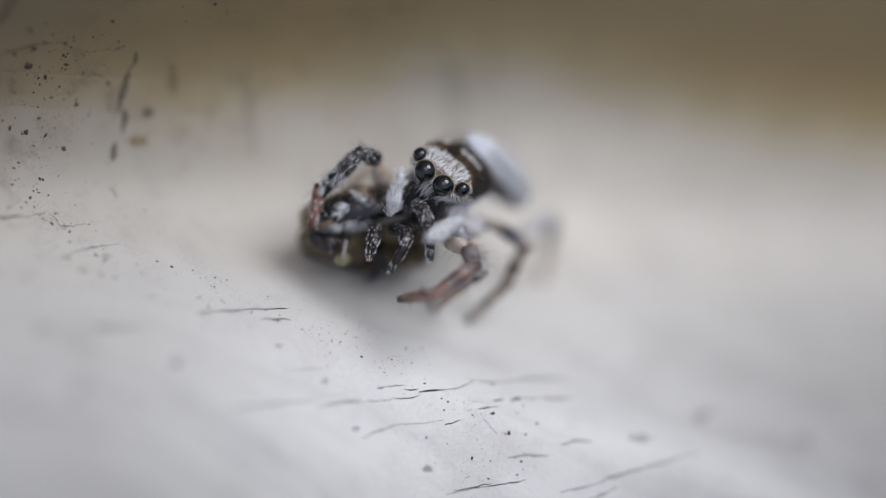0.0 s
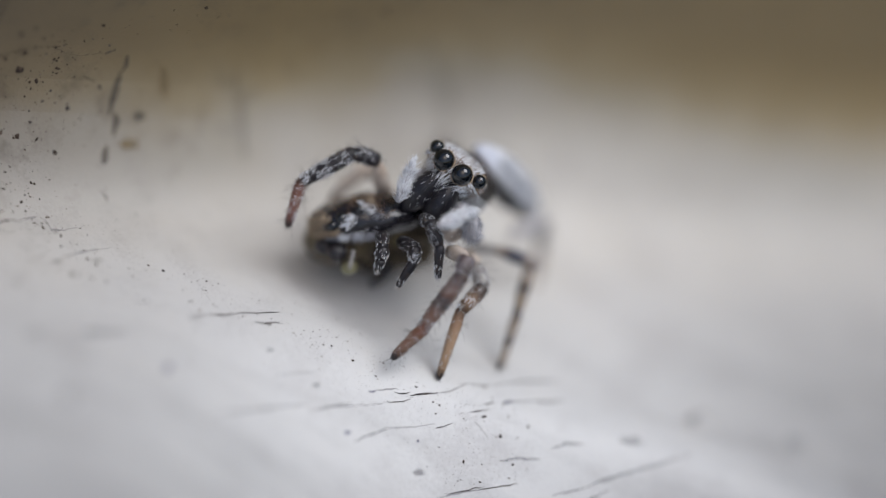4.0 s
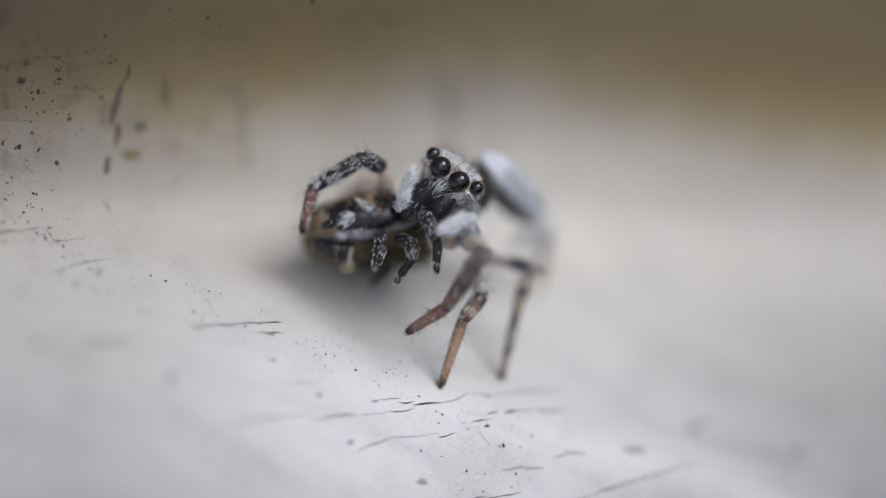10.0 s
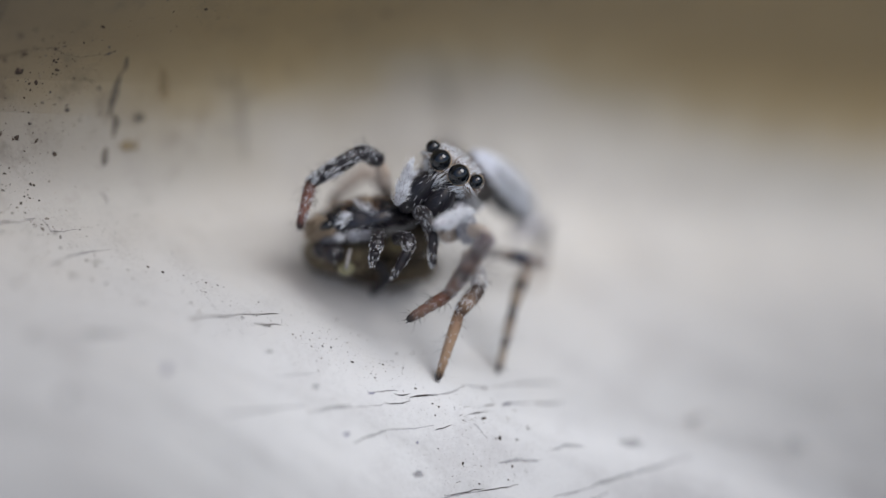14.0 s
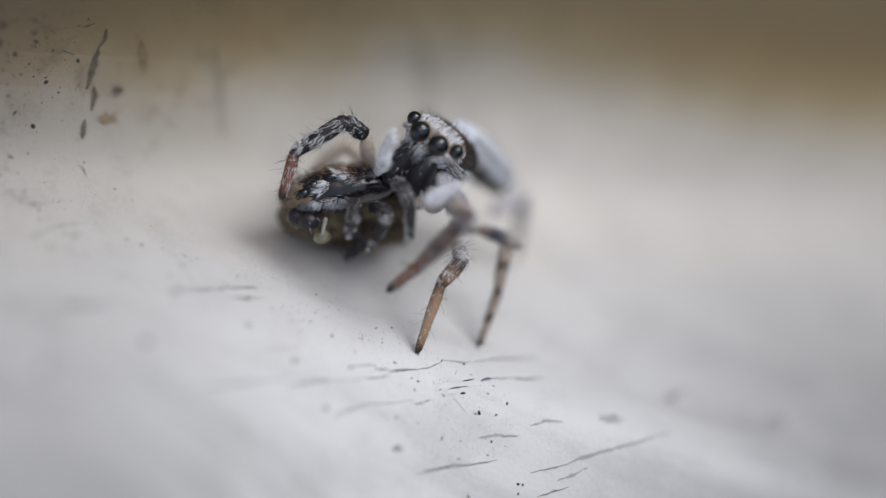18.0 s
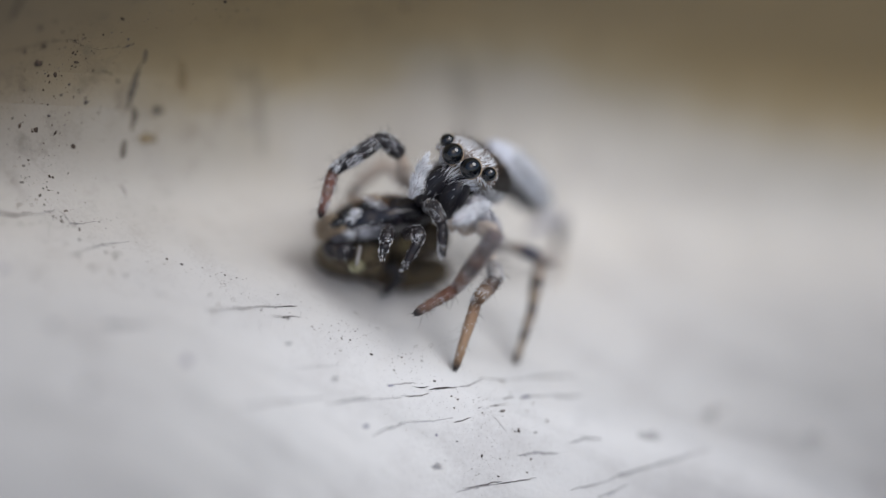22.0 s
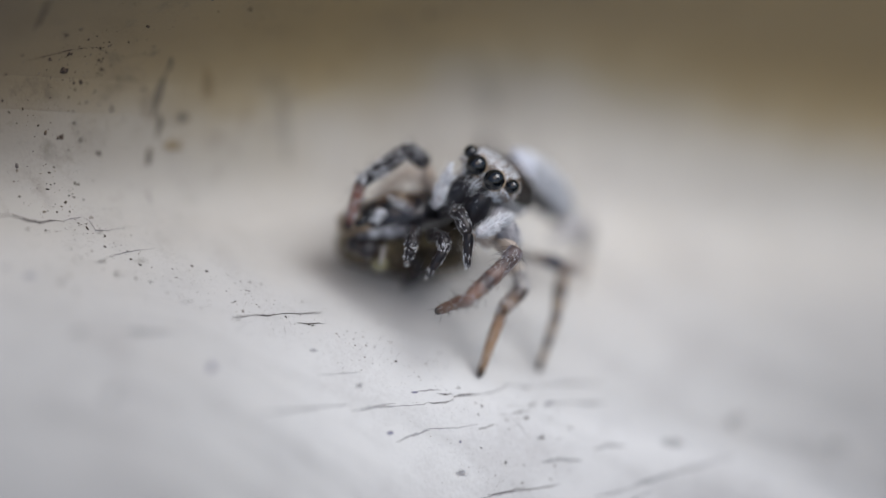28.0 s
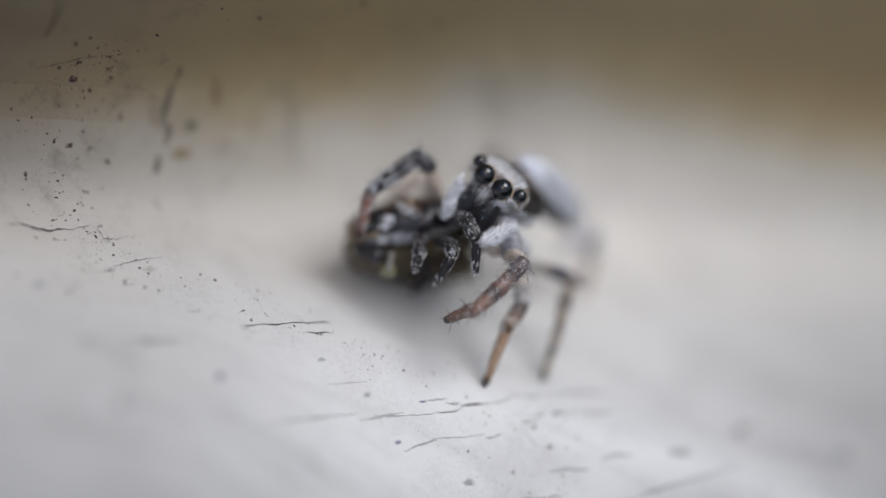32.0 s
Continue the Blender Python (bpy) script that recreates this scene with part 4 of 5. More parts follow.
        for p, nrm in scatter(faces, 260):
            hair(bm, p, nrm * 0.4 + Vector((0, -0.6, 0.5)), random.uniform(0.08, 0.18), 0.0065, 1)
        part("coxa", bm, [PALP, HAIR_WHITE], head, "pale hairy leg base")
    for c, r, mat, label in (((0.62, -0.98, -0.42), (0.15, 0.17, 0.17), JAW, "glossy blue-black leg joint"), ((0.78, -1.05, -0.75), (0.24, 0.30, 0.30), PALE, "pale beige leg base"),
                             ((0.50, -1.22, -0.62), (0.20, 0.26, 0.28), PALE, "pale beige leg base"), ((1.02, -0.82, -1.2), (0.30, 0.24, 0.40), PALP, "pale grey leg base")):
        bm = bmesh.new()
        faces = ellipsoid(bm, c, r, lump=0.10)
        bm.normal_update()
        for p, nrm in scatter(faces, 90):
            hair(bm, p, nrm * 0.5 + Vector((0.2, -0.5, 0.2)), random.uniform(0.06, 0.15), 0.005, 1)
        part("coxa", bm, [mat, HAIR_WHITE], head, label)
    bm = bmesh.new()
    ellipsoid(bm, (0, -0.75, -0.95), (0.6, 0.4, 0.75), lump=0.06)
    part("sternum", bm, CUTICLE, head, "dark underside")
    return head


def build_abdomen():
    """Along +x from the waist to the tail; +y is the pale back, -y the dark flank."""
    bm = bmesh.new()
    faces = ellipsoid(bm, (1.25, 0, 0), (1.25, 0.45, 0.52), seg=36, rows=24, lump=0.03)
    bm.normal_update()
    for f in faces:
        c = f.calc_center_median()
        f.material_index = 3 if c.y < -0.06 + 0.1 * noise.noise(c * 2) else 0
    for p, nrm in scatter(faces, 3400):
        pale = p.y > -0.08 + 0.12 * noise.noise(p * 2.5) and not (0.16 < p.y < 0.22 and p.z > 0.1)
        hair(bm, p, Vector((1, 0, 0)) + nrm * 0.3, random.uniform(0.12, 0.22), 0.012, 1 if random.random() < (0.985 if pale else 0.3) else 2)
    return part("abdomen", bm, [BELLY, HAIR_WHITE, HAIR_DARK, CUTICLE], spider, "elongated bluish-white haired abdomen with a dark flank")


LEG = {
    "femur": [(0.05, 0.05), (0.12, 0.10), (0.35, 0.155), (0.7, 0.155), (0.95, 0.12), (1, 0.08)],
    "patella": [(-0.08, 0.10), (0, 0.15), (0.3, 0.175), (0.7, 0.17), (1, 0.15), (1.1, 0.08)],
    "tibia": [(-0.04, 0.10), (0.03, 0.15), (0.35, 0.17), (0.75, 0.15), (0.96, 0.12), (1.03, 0.06)],
    "tarsus": [(-0.04, 0.07), (0.02, 0.11), (0.2, 0.125), (0.5, 0.105), (0.8, 0.09), (0.95, 0.075), (1, 0.035)],
}


def build_leg(lengths, mats, thick, scales, label, white, bristles=24):
    """femur > patella, tibia, tarsus; each piece along its own x."""
    ob = None
    pieces = {}
    for (piece, prof), length, mat, count in zip(LEG.items(), lengths, mats, scales):
        bm = fur_piece(length, [(s, r * thick) for s, r in prof], int(count * 1.6), 14 if piece == "femur" else bristles, white=white[0] if piece != "tarsus" else white[1], bare=-0.55 if mat in (RED_SHIN, RED_FOOT) else -0.2, clad=0.84 if piece == "tarsus" else 2.0)
        if piece == "tarsus":
            for side in (-0.03, 0.03):
                hair(bm, (length * 0.98, side, 0), (1, side * 3, 0), 0.09, 0.012, 2)
        name = "leg" if piece == "femur" else piece
        ob = part(name, bm, [mat, HAIR_WHITE, HAIR_DARK, HAIR_TAN if mat in (TAN_FOOT, TAN_SHIN, RINGED_FOOT, PALE) else HAIR_BROWN], spider if piece == "femur" else pieces["femur"], label if piece == "femur" else "")
        pieces[piece] = ob
    pieces["lengths"] = lengths
    return pieces


def build_palp(label, long, thick, base, flow):
    """A pale fluffy feeler along +x from its tip to its root; base: with the bent piece that carries it."""
    bm, faces = tube_piece(long, [(0.10, 0.04), (0.13, 0.08 * thick), (0.28, 0.14 * thick), (0.55, 0.20 * thick), (0.82, 0.22 * thick), (0.97, 0.15 * thick), (1.02, 0.05)])
    for p, nrm in scatter(faces, 1500):      # hairs lie in locks, each with a way of its own
        k = Vector((noise.noise(p * 6), noise.noise(p * 6 + Vector((9, 0, 0))), noise.noise(p * 6 + Vector((0, 9, 0)))))
        way = Vector((flow, 0, 0)) + nrm * (0.35 + 0.6 * k.x) + k * 0.7
        hair(bm, p, way, random.uniform(0.07, 0.20), 0.0062, 1 if random.random() < 0.8 else 2, k * 0.6)
    for p, nrm in scatter(faces, 130):       # long loose hairs past the outline
        hair(bm, p, Vector((flow, 0, 0)) + nrm * random.uniform(0.6, 1.2), random.uniform(0.14, 0.28), 0.004, 1, (flow * 0.5, 0, 0))
    palp = part("pedipalp", bm, [PALP, HAIR_WHITE, HAIR_GREY], spider, label)
    if base:
        bm = bmesh.new()
        faces = ellipsoid(bm, (0.10, 0.30, -0.42), (0.17, 0.30, 0.26), Euler((0, 0, radians(-20))), lump=0.06)
        bm.normal_update()
        for p, nrm in scatter(faces, 300):
            hair(bm, p, nrm * 0.5 + Vector((0, 0.5, 0)), random.uniform(0.07, 0.16), 0.006, 1)
        part("palp_base", bm, [PALP, HAIR_GREY], palp, "pale grey bent base of the feeler")
    return palp


head = build_head()
abdomen = build_abdomen()
leg_left_front = build_leg((0.95, 0.56, 1.32, 1.07), (PALE, BANDED, BANDED, DARK_FOOT), 1.1, (60, 240, 1250, 620), "raised black foreleg with white scales and a red-brown foot", (0.93, 0.7), 60)
leg_right_front = build_leg((0.8, 0.40, 1.46, 1.12), (PALE, KNEE, RED_SHIN, RED_FOOT), 1.14, (60, 260, 620, 460), "red-brown foreleg with white scales on its knee", (0.55, 0.35), 44)
leg_right_second = build_leg((0.75, 0.5, 0.74, 1.6), (PALE, GREY_LEG, TAN_SHIN, TAN_FOOT), 1.06, (90, 300, 420, 300), "tan leg with a dark foot tip standing on the sill", (0.85, 0.4))
leg_right_third = build_leg((0.75, 0.9, 1.2, 1.4), (GREY_LEG, BLUE_LEG, RINGED_FOOT, RINGED_FOOT), 0.88, (60, 160, 200, 160), "pale leg with dark rings standing on the sill", (0.6, 0.2))
palp_left = build_palp("white fluffy feeler beside the jaws", 1.10, 0.48, False, -1)
palp_right = build_palp("white fluffy feeler beside the jaws", 1.2, 0.6, True, -1)


def aim(p, q, base):
    """The pose, in the spider's space, of a piece that runs along +x from p to q, both in mm."""
    x = (q - p).normalized()
    z = (BACK - x * BACK.dot(x)).normalized()
    y = z.cross(x)
    m = Matrix((x, y, z)).transposed().to_4x4()
    return Matrix.Translation((p - base) * MM) @ m


def drawn(p, q, most):
    """p, brought so near to q that a piece of that length joins them."""
    far = (p - q).length
    return p if far <= most else q + (p - q) * (most / far)


def stride(leg, depths, arriving, feeding, sink=(), settled=None):
    """Keys a leg's pieces from the places of its joints: knee, shin, ankle and tip. settled: the depths in its first spell of feeding."""
    keys = {k: [] for k in ("femur", "patella", "tibia", "tarsus")}
    at_first = depths
    for t, kx, ky, px, py, ax, ay, tx, ty in arriving + feeding:
        depths = settled if settled and 5 < t < 24 else at_first
        low = -0.8 if t in sink else 0.0
        tip_d = depths[4] if depths[4] is not None else floor_at(tx, ty) + 0.05
        knee, shin, ankle, tip = V(kx, ky, depths[1] + low), V(px, py, depths[2] + low), V(ax, ay, depths[3] + low), V(tx, ty, tip_d + low)
        if depths[4] is None:
            ankle = V(ax, ay, depths[3] * 0.5 + tip_d * 0.5)
        # no joint parts: each piece draws the next one after it
        ankle = drawn(ankle, tip, leg["lengths"][3])
        shin = drawn(shin, ankle, leg["lengths"][2])
        knee = drawn(knee, shin, leg["lengths"][1] * 1.1)
        # a shin that shows shorter than it is leans towards the lens
        short = leg["lengths"][2] ** 2 - (ankle - shin).length_squared
        if short > 0:
            ankle += BACK * min(0.8, math.sqrt(short)) * leg["lean"]
        hip = knee + V(*leg["hip"])
        f = aim(knee, hip, SPIDER_BASE)
        keys["femur"].append((t, f))
        for name, a, b in (("patella", knee, shin), ("tibia", shin, ankle), ("tarsus", ankle, tip)):
            m = aim(a, b, SPIDER_BASE)
            if name == "tarsus":      # the foot keeps its place, and the ankle slides into the shin
                m = aim(tip - (tip - ankle).normalized() * leg["lengths"][3], tip, SPIDER_BASE)
            keys[name].append((t, f.inverted() @ m))
    for name, poses in keys.items():
        walk(leg[name], poses)


def club(palp, depths, arriving, feeding):
    low = {2: -0.7}
    walk(palp, [(t, aim(V(ax, ay, depths[0] + low.get(t, 0)), V(bx, by, depths[1] + low.get(t, 0)), SPIDER_BASE)) for t, ax, ay, bx, by in arriving + feeding])


def rear(ob, rows):
    walk(ob, [(t, aim(V(x - 0.78, y + 0.72, -1.5), V(x + 0.50, y - 0.68, -3.3), SPIDER_BASE)) for t, x, y in rows])


for a_leg in (leg_left_front, leg_right_front, leg_right_second, leg_right_third):
    a_leg["lean"] = 0.0
leg_right_front["lean"] = 0.8
leg_left_front["hip"] = (0.15, -0.85, -0.7)
leg_right_front["hip"] = (-0.42, 0.12, -0.7)
leg_right_second["hip"] = (-0.25, 0.3, -0.65)
leg_right_third["hip"] = (-0.7, 0.15, -0.3)


def still_leg(points, mats, label):
    """A leg that stays where it is, seen softly behind the body."""
    base = None
    for piece, (a, b), mat in zip(("leg", "tibia", "tarsus"), zip(points, points[1:]), mats):
        a, b = Vector(a), Vector(b)
        bm = fur_piece((b - a).length, [(s, r * 0.95) for s, r in LEG["femur" if piece == "leg" else piece]], 90, 14)
        ob = part(piece, bm, [mat, HAIR_WHITE, HAIR_DARK, HAIR_TAN], base or spider, "" if base else label)
        m = aim(a, b, SPIDER_BASE)
        if base is None:
            base, first = ob, m
            ob.matrix_local = m
        else:
            ob.matrix_local = first.inverted() @ m


def floor_point(x, y):
    return V(x, y, floor_at(x, y) + 0.06)


still_leg((V(1.6, 0.3, -3.2), V(2.45, 0.75, -3.6), V(2.35, 0.0, -4.0), floor_point(2.2, -0.75)), (PALP, GREY_LEG, PALE), "grey hind leg beside the abdomen")
still_leg((V(-0.9, 1.2, -1.6), V(-1.55, 1.9, -1.9), V(-2.25, 1.3, -2.0), floor_point(-2.6, 0.2)), (PALE, PALE, TAN_FOOT), "pale tan leg behind the prey")
still_leg((V(0.2, 1.6, -4.0), V(0.2, 2.6, -4.6), V(0.35, 2.4, -5.2), floor_point(0.4, 1.3)), (GREY_LEG, GREY_LEG, RINGED_FOOT), "grey hind leg behind the head")


# ---- the caught spider ----
prey = new("caught_spider")
PREY_BASE = V(-1.86, 0.325, -1.0)
tagged(prey, "limp black and white spider held as prey in the hunter's jaws", "spider")


def prey_pose(x, y, spin):
    axis = Vector((0.96, 0.24, -0.12)).normalized()
    turn = VIEW @ Matrix.Rotation(radians(spin), 3, axis)
    return Matrix.Translation((PREY_BASE + V(x, y, 0)) * MM) @ turn.to_4x4()


def build_prey():
    tilt = Matrix.Rotation(radians(7), 3, "Z")
    mid, size = Vector((0.14, 0.54, 0)), Vector((1.36, 0.52, 0.8))

    def shell_spot(x, y):
        """The place on the carapace that shows at (x, y), and its normal."""
        q = tilt.inverted() @ (Vector((x, y, 0)) - mid)
        k = (q.x / size.x) ** 2 + (q.y / size.y) ** 2
        if k > 0.97:
            q *= math.sqrt(0.97 / k)
            k = 0.97
        q.z = size.z * math.sqrt(1 - k)
        nrm = Vector((q.x / size.x ** 2, q.y / size.y ** 2, q.z / size.z ** 2)).normalized()
        return mid + tilt @ q, tilt @ nrm

    bm = bmesh.new()
    faces = ellipsoid(bm, mid, size, tilt.to_euler(), seg=40, rows=26, lump=0.07)
    bm.normal_update()
    eyes = [(-0.09, 0.80, 0.10), (-0.50, 0.60, 0.14), (-0.70, 0.40, 0.13), (0.62, 0.86, 0.08)]
    # tufts: place, spread, hairs, material
    tufts = [(0.05, 0.98, 0.22, 50, 4), (0.45, 0.92, 0.22, 40, 4), (-1.0, 0.42, 0.14, 90, 2), (-1.05, 0.2, 0.14, 90, 2), (0.22, 0.95, 0.08, 20, 2), (-0.24, 0.62, 0.09, 34, 1), (-0.34, 0.46, 0.08, 26, 1), (0.04, 0.88, 0.10, 30, 1), (0.22, 0.80, 0.12, 24, 1), (0.4, 0.70, 0.12, 18, 5), (-0.60, 0.26, 0.10, 60, 2), (-0.84, 0.52, 0.12, 60, 2), (-0.86, 0.22, 0.12, 70, 2),
             (-0.80, 0.06, 0.12, 40, 5), (-0.56, 0.08, 0.12, 50, 5), (-0.36, 0.15, 0.10, 50, 1), (-0.05, 0.16, 0.12, 60, 5), (-0.02, 0.20, 0.10, 40, 1), (0.22, 0.20, 0.14, 60, 5), (0.46, 0.24, 0.13, 30, 5)]
    for x, y, spread, count, kind in tufts:
        lie = Vector((random.uniform(-1, -0.3), random.uniform(-0.5, 0.2), 0))
        for _ in range(int(count * 1.7)):
            px, py = x + random.gauss(0, spread * 0.6), y + random.gauss(0, spread * 0.42)
            if any(math.hypot(px - ex, py - ey) < er * 0.85 for ex, ey, er in eyes):
                continue
            p, nrm = shell_spot(px, py)
            hair(bm, p, lie + nrm * random.uniform(0.2, 0.6) + Vector((random.uniform(-0.35, 0.35), random.uniform(-0.35, 0.35), 0)), random.uniform(0.08, 0.22), 0.0075, kind)
    for p, nrm in scatter(faces, 420):
        if nrm.z > -0.2 and not any(math.hypot(p.x - x, p.y - y) < r for x, y, r in eyes):
            hair(bm, p, Vector((-0.6, 0.2, 0)) + nrm * 0.5, random.uniform(0.07, 0.16), 0.007, 4 if p.x < -0.1 and p.y > 0.5 else 3)
    shell = part("cephalothorax", bm, [PREY_SHELL, HAIR_WHITE, HAIR_TAN, HAIR_DARK, HAIR_BROWN, HAIR_GREY], prey, "glossy black carapace with tufts of white hair")
    for x, y, r in eyes:
        p, nrm = shell_spot(x, y)
        bm = bmesh.new()
        ellipsoid(bm, p - nrm * r * 0.35, (r, r, r), seg=28, rows=18)
        part("eye", bm, EYE, shell, "glossy black eye")
    bm = bmesh.new()
    faces = ellipsoid(bm, (0.52, -0.38, -1.4), (1.2, 0.46, 0.65), seg=28, rows=18, lump=0.08)
    bm.normal_update()
    for p, nrm in scatter(faces, 500):
        hair(bm, p, nrm * 0.4 + Vector((0.4, -0.4, 0)), random.uniform(0.1, 0.2), 0.010, random.choice((1, 2, 2)))
    part("underside", bm, [PREY_BELLY, HAIR_BROWN, HAIR_DARK], prey, "dark brown underside")
    bm = bmesh.new()
    faces = ellipsoid(bm, (-0.42, -0.08, -0.60), (0.90, 0.50, 0.60), seg=32, rows=20, lump=0.05)
    bm.normal_update()
    for p, nrm in scatter(faces, 1100):
        hair(bm, p, nrm * 0.5 + Vector((0.4, -0.2, -0.6)), random.uniform(0.1, 0.18), 0.010, random.choice((1, 2, 2)))
    part("abdomen", bm, [OLIVE, HAIR_TAN, HAIR_DARK], prey, "olive-brown limp abdomen")
    for c, r in (((-0.58, -0.20, 0.40), (0.25, 0.22, 0.24)), ((-0.86, -0.10, 0.18), (0.22, 0.19, 0.22))):
        bm = bmesh.new()
        faces = ellipsoid(bm, c, r, Euler((0, 0, radians(-30))), lump=0.06)
        bm.normal_update()
        for p, nrm in scatter(faces, 9):
            hair(bm, p, nrm * 0.4 + Vector((0.3, -0.8, 0)), random.uniform(0.08, 0.16), 0.006, 1)
        part("chelicera", bm, [BANDED, HAIR_WHITE], prey, "glossy black jaw")
    bm, faces = tube_piece(0.46, [(0, 0.03), (0.2, 0.05), (0.6, 0.045), (0.9, 0.04), (1, 0.015)])
    ob = part("mouth_feeler", bm, GREY_LEG, prey, "pale translucent mouth part")
    ob.matrix_local = Matrix.Translation(Vector((-0.20, -0.12, 0.58)) * MM) @ Vector((-0.2, -1, 0)).to_track_quat("X", "Z").to_matrix().to_4x4()
    bm = bmesh.new()
    ellipsoid(bm, (-0.26, -0.56, 0.42), (0.21, 0.17, 0.14), lump=0.3)
    part("mouth", bm, YELLOW, prey, "pale yellow mouth parts")
    bm = bmesh.new()
    faces = ellipsoid(bm, (0.98, 0.22, -0.35), (0.74, 0.44, 0.5), seg=28, rows=18, lump=0.12)
    bm.normal_update()
    for p, nrm in scatter(faces, 420):
        hair(bm, p, nrm * 0.5 + Vector((-0.3, -0.5, 0)), random.uniform(0.08, 0.18), 0.006, random.choice((1, 2, 2, 2)))
    part("sternum", bm, [PREY_BELLY, HAIR_BROWN, HAIR_DARK], prey, "dark brown hairy breast between the limp legs")
    # legs that hang down, each of three pieces
    for joints, thick, scales in ((((0.40, 0.24, 0.55), (0.44, 0.02, 1.20), (0.39, -0.24, 1.30), (0.30, -0.54, 1.15)), 0.94, 190),
                                  (((0.85, 0.08, 0.7), (1.15, 0.05, 1.30), (1.12, -0.26, 1.42), (0.77, -0.84, 1.30)), 0.94, 190),
                                  (((1.34, 0.62, 0.95), (1.46, 0.62, 1.35), (1.68, 0.12, 1.52), (1.66, -0.62, 1.45)), 0.98, 300),
                                  (((0.3, -0.3, -0.5), (0.6, -0.6, -0.4), (0.5, -0.85, -0.4), (0.2, -1.05, -0.5)), 0.8, 8)):
        base = None
        for piece, a, b in zip(("leg", "tibia", "tarsus"), joints, joints[1:]):
            a, b = Vector(a), Vector(b)
            bm = fur_piece((b - a).length, [(s, r * thick) for s, r in LEG["tibia" if piece != "tarsus" else piece]], scales, 16, 0.10, 0.12, 0.9, wide=0.0088)
            ob = part(piece, bm, [BANDED, HAIR_WHITE, HAIR_DARK, HAIR_TAN], base or prey, "" if base else "limp black leg with white scales")
            m = Matrix.Translation(a * MM) @ (b - a).to_track_quat("X", "Z").to_matrix().to_4x4()
            if base is None:
                base, first = ob, m
                ob.matrix_local = m
            else:
                ob.matrix_local = first.inverted() @ m


build_prey()

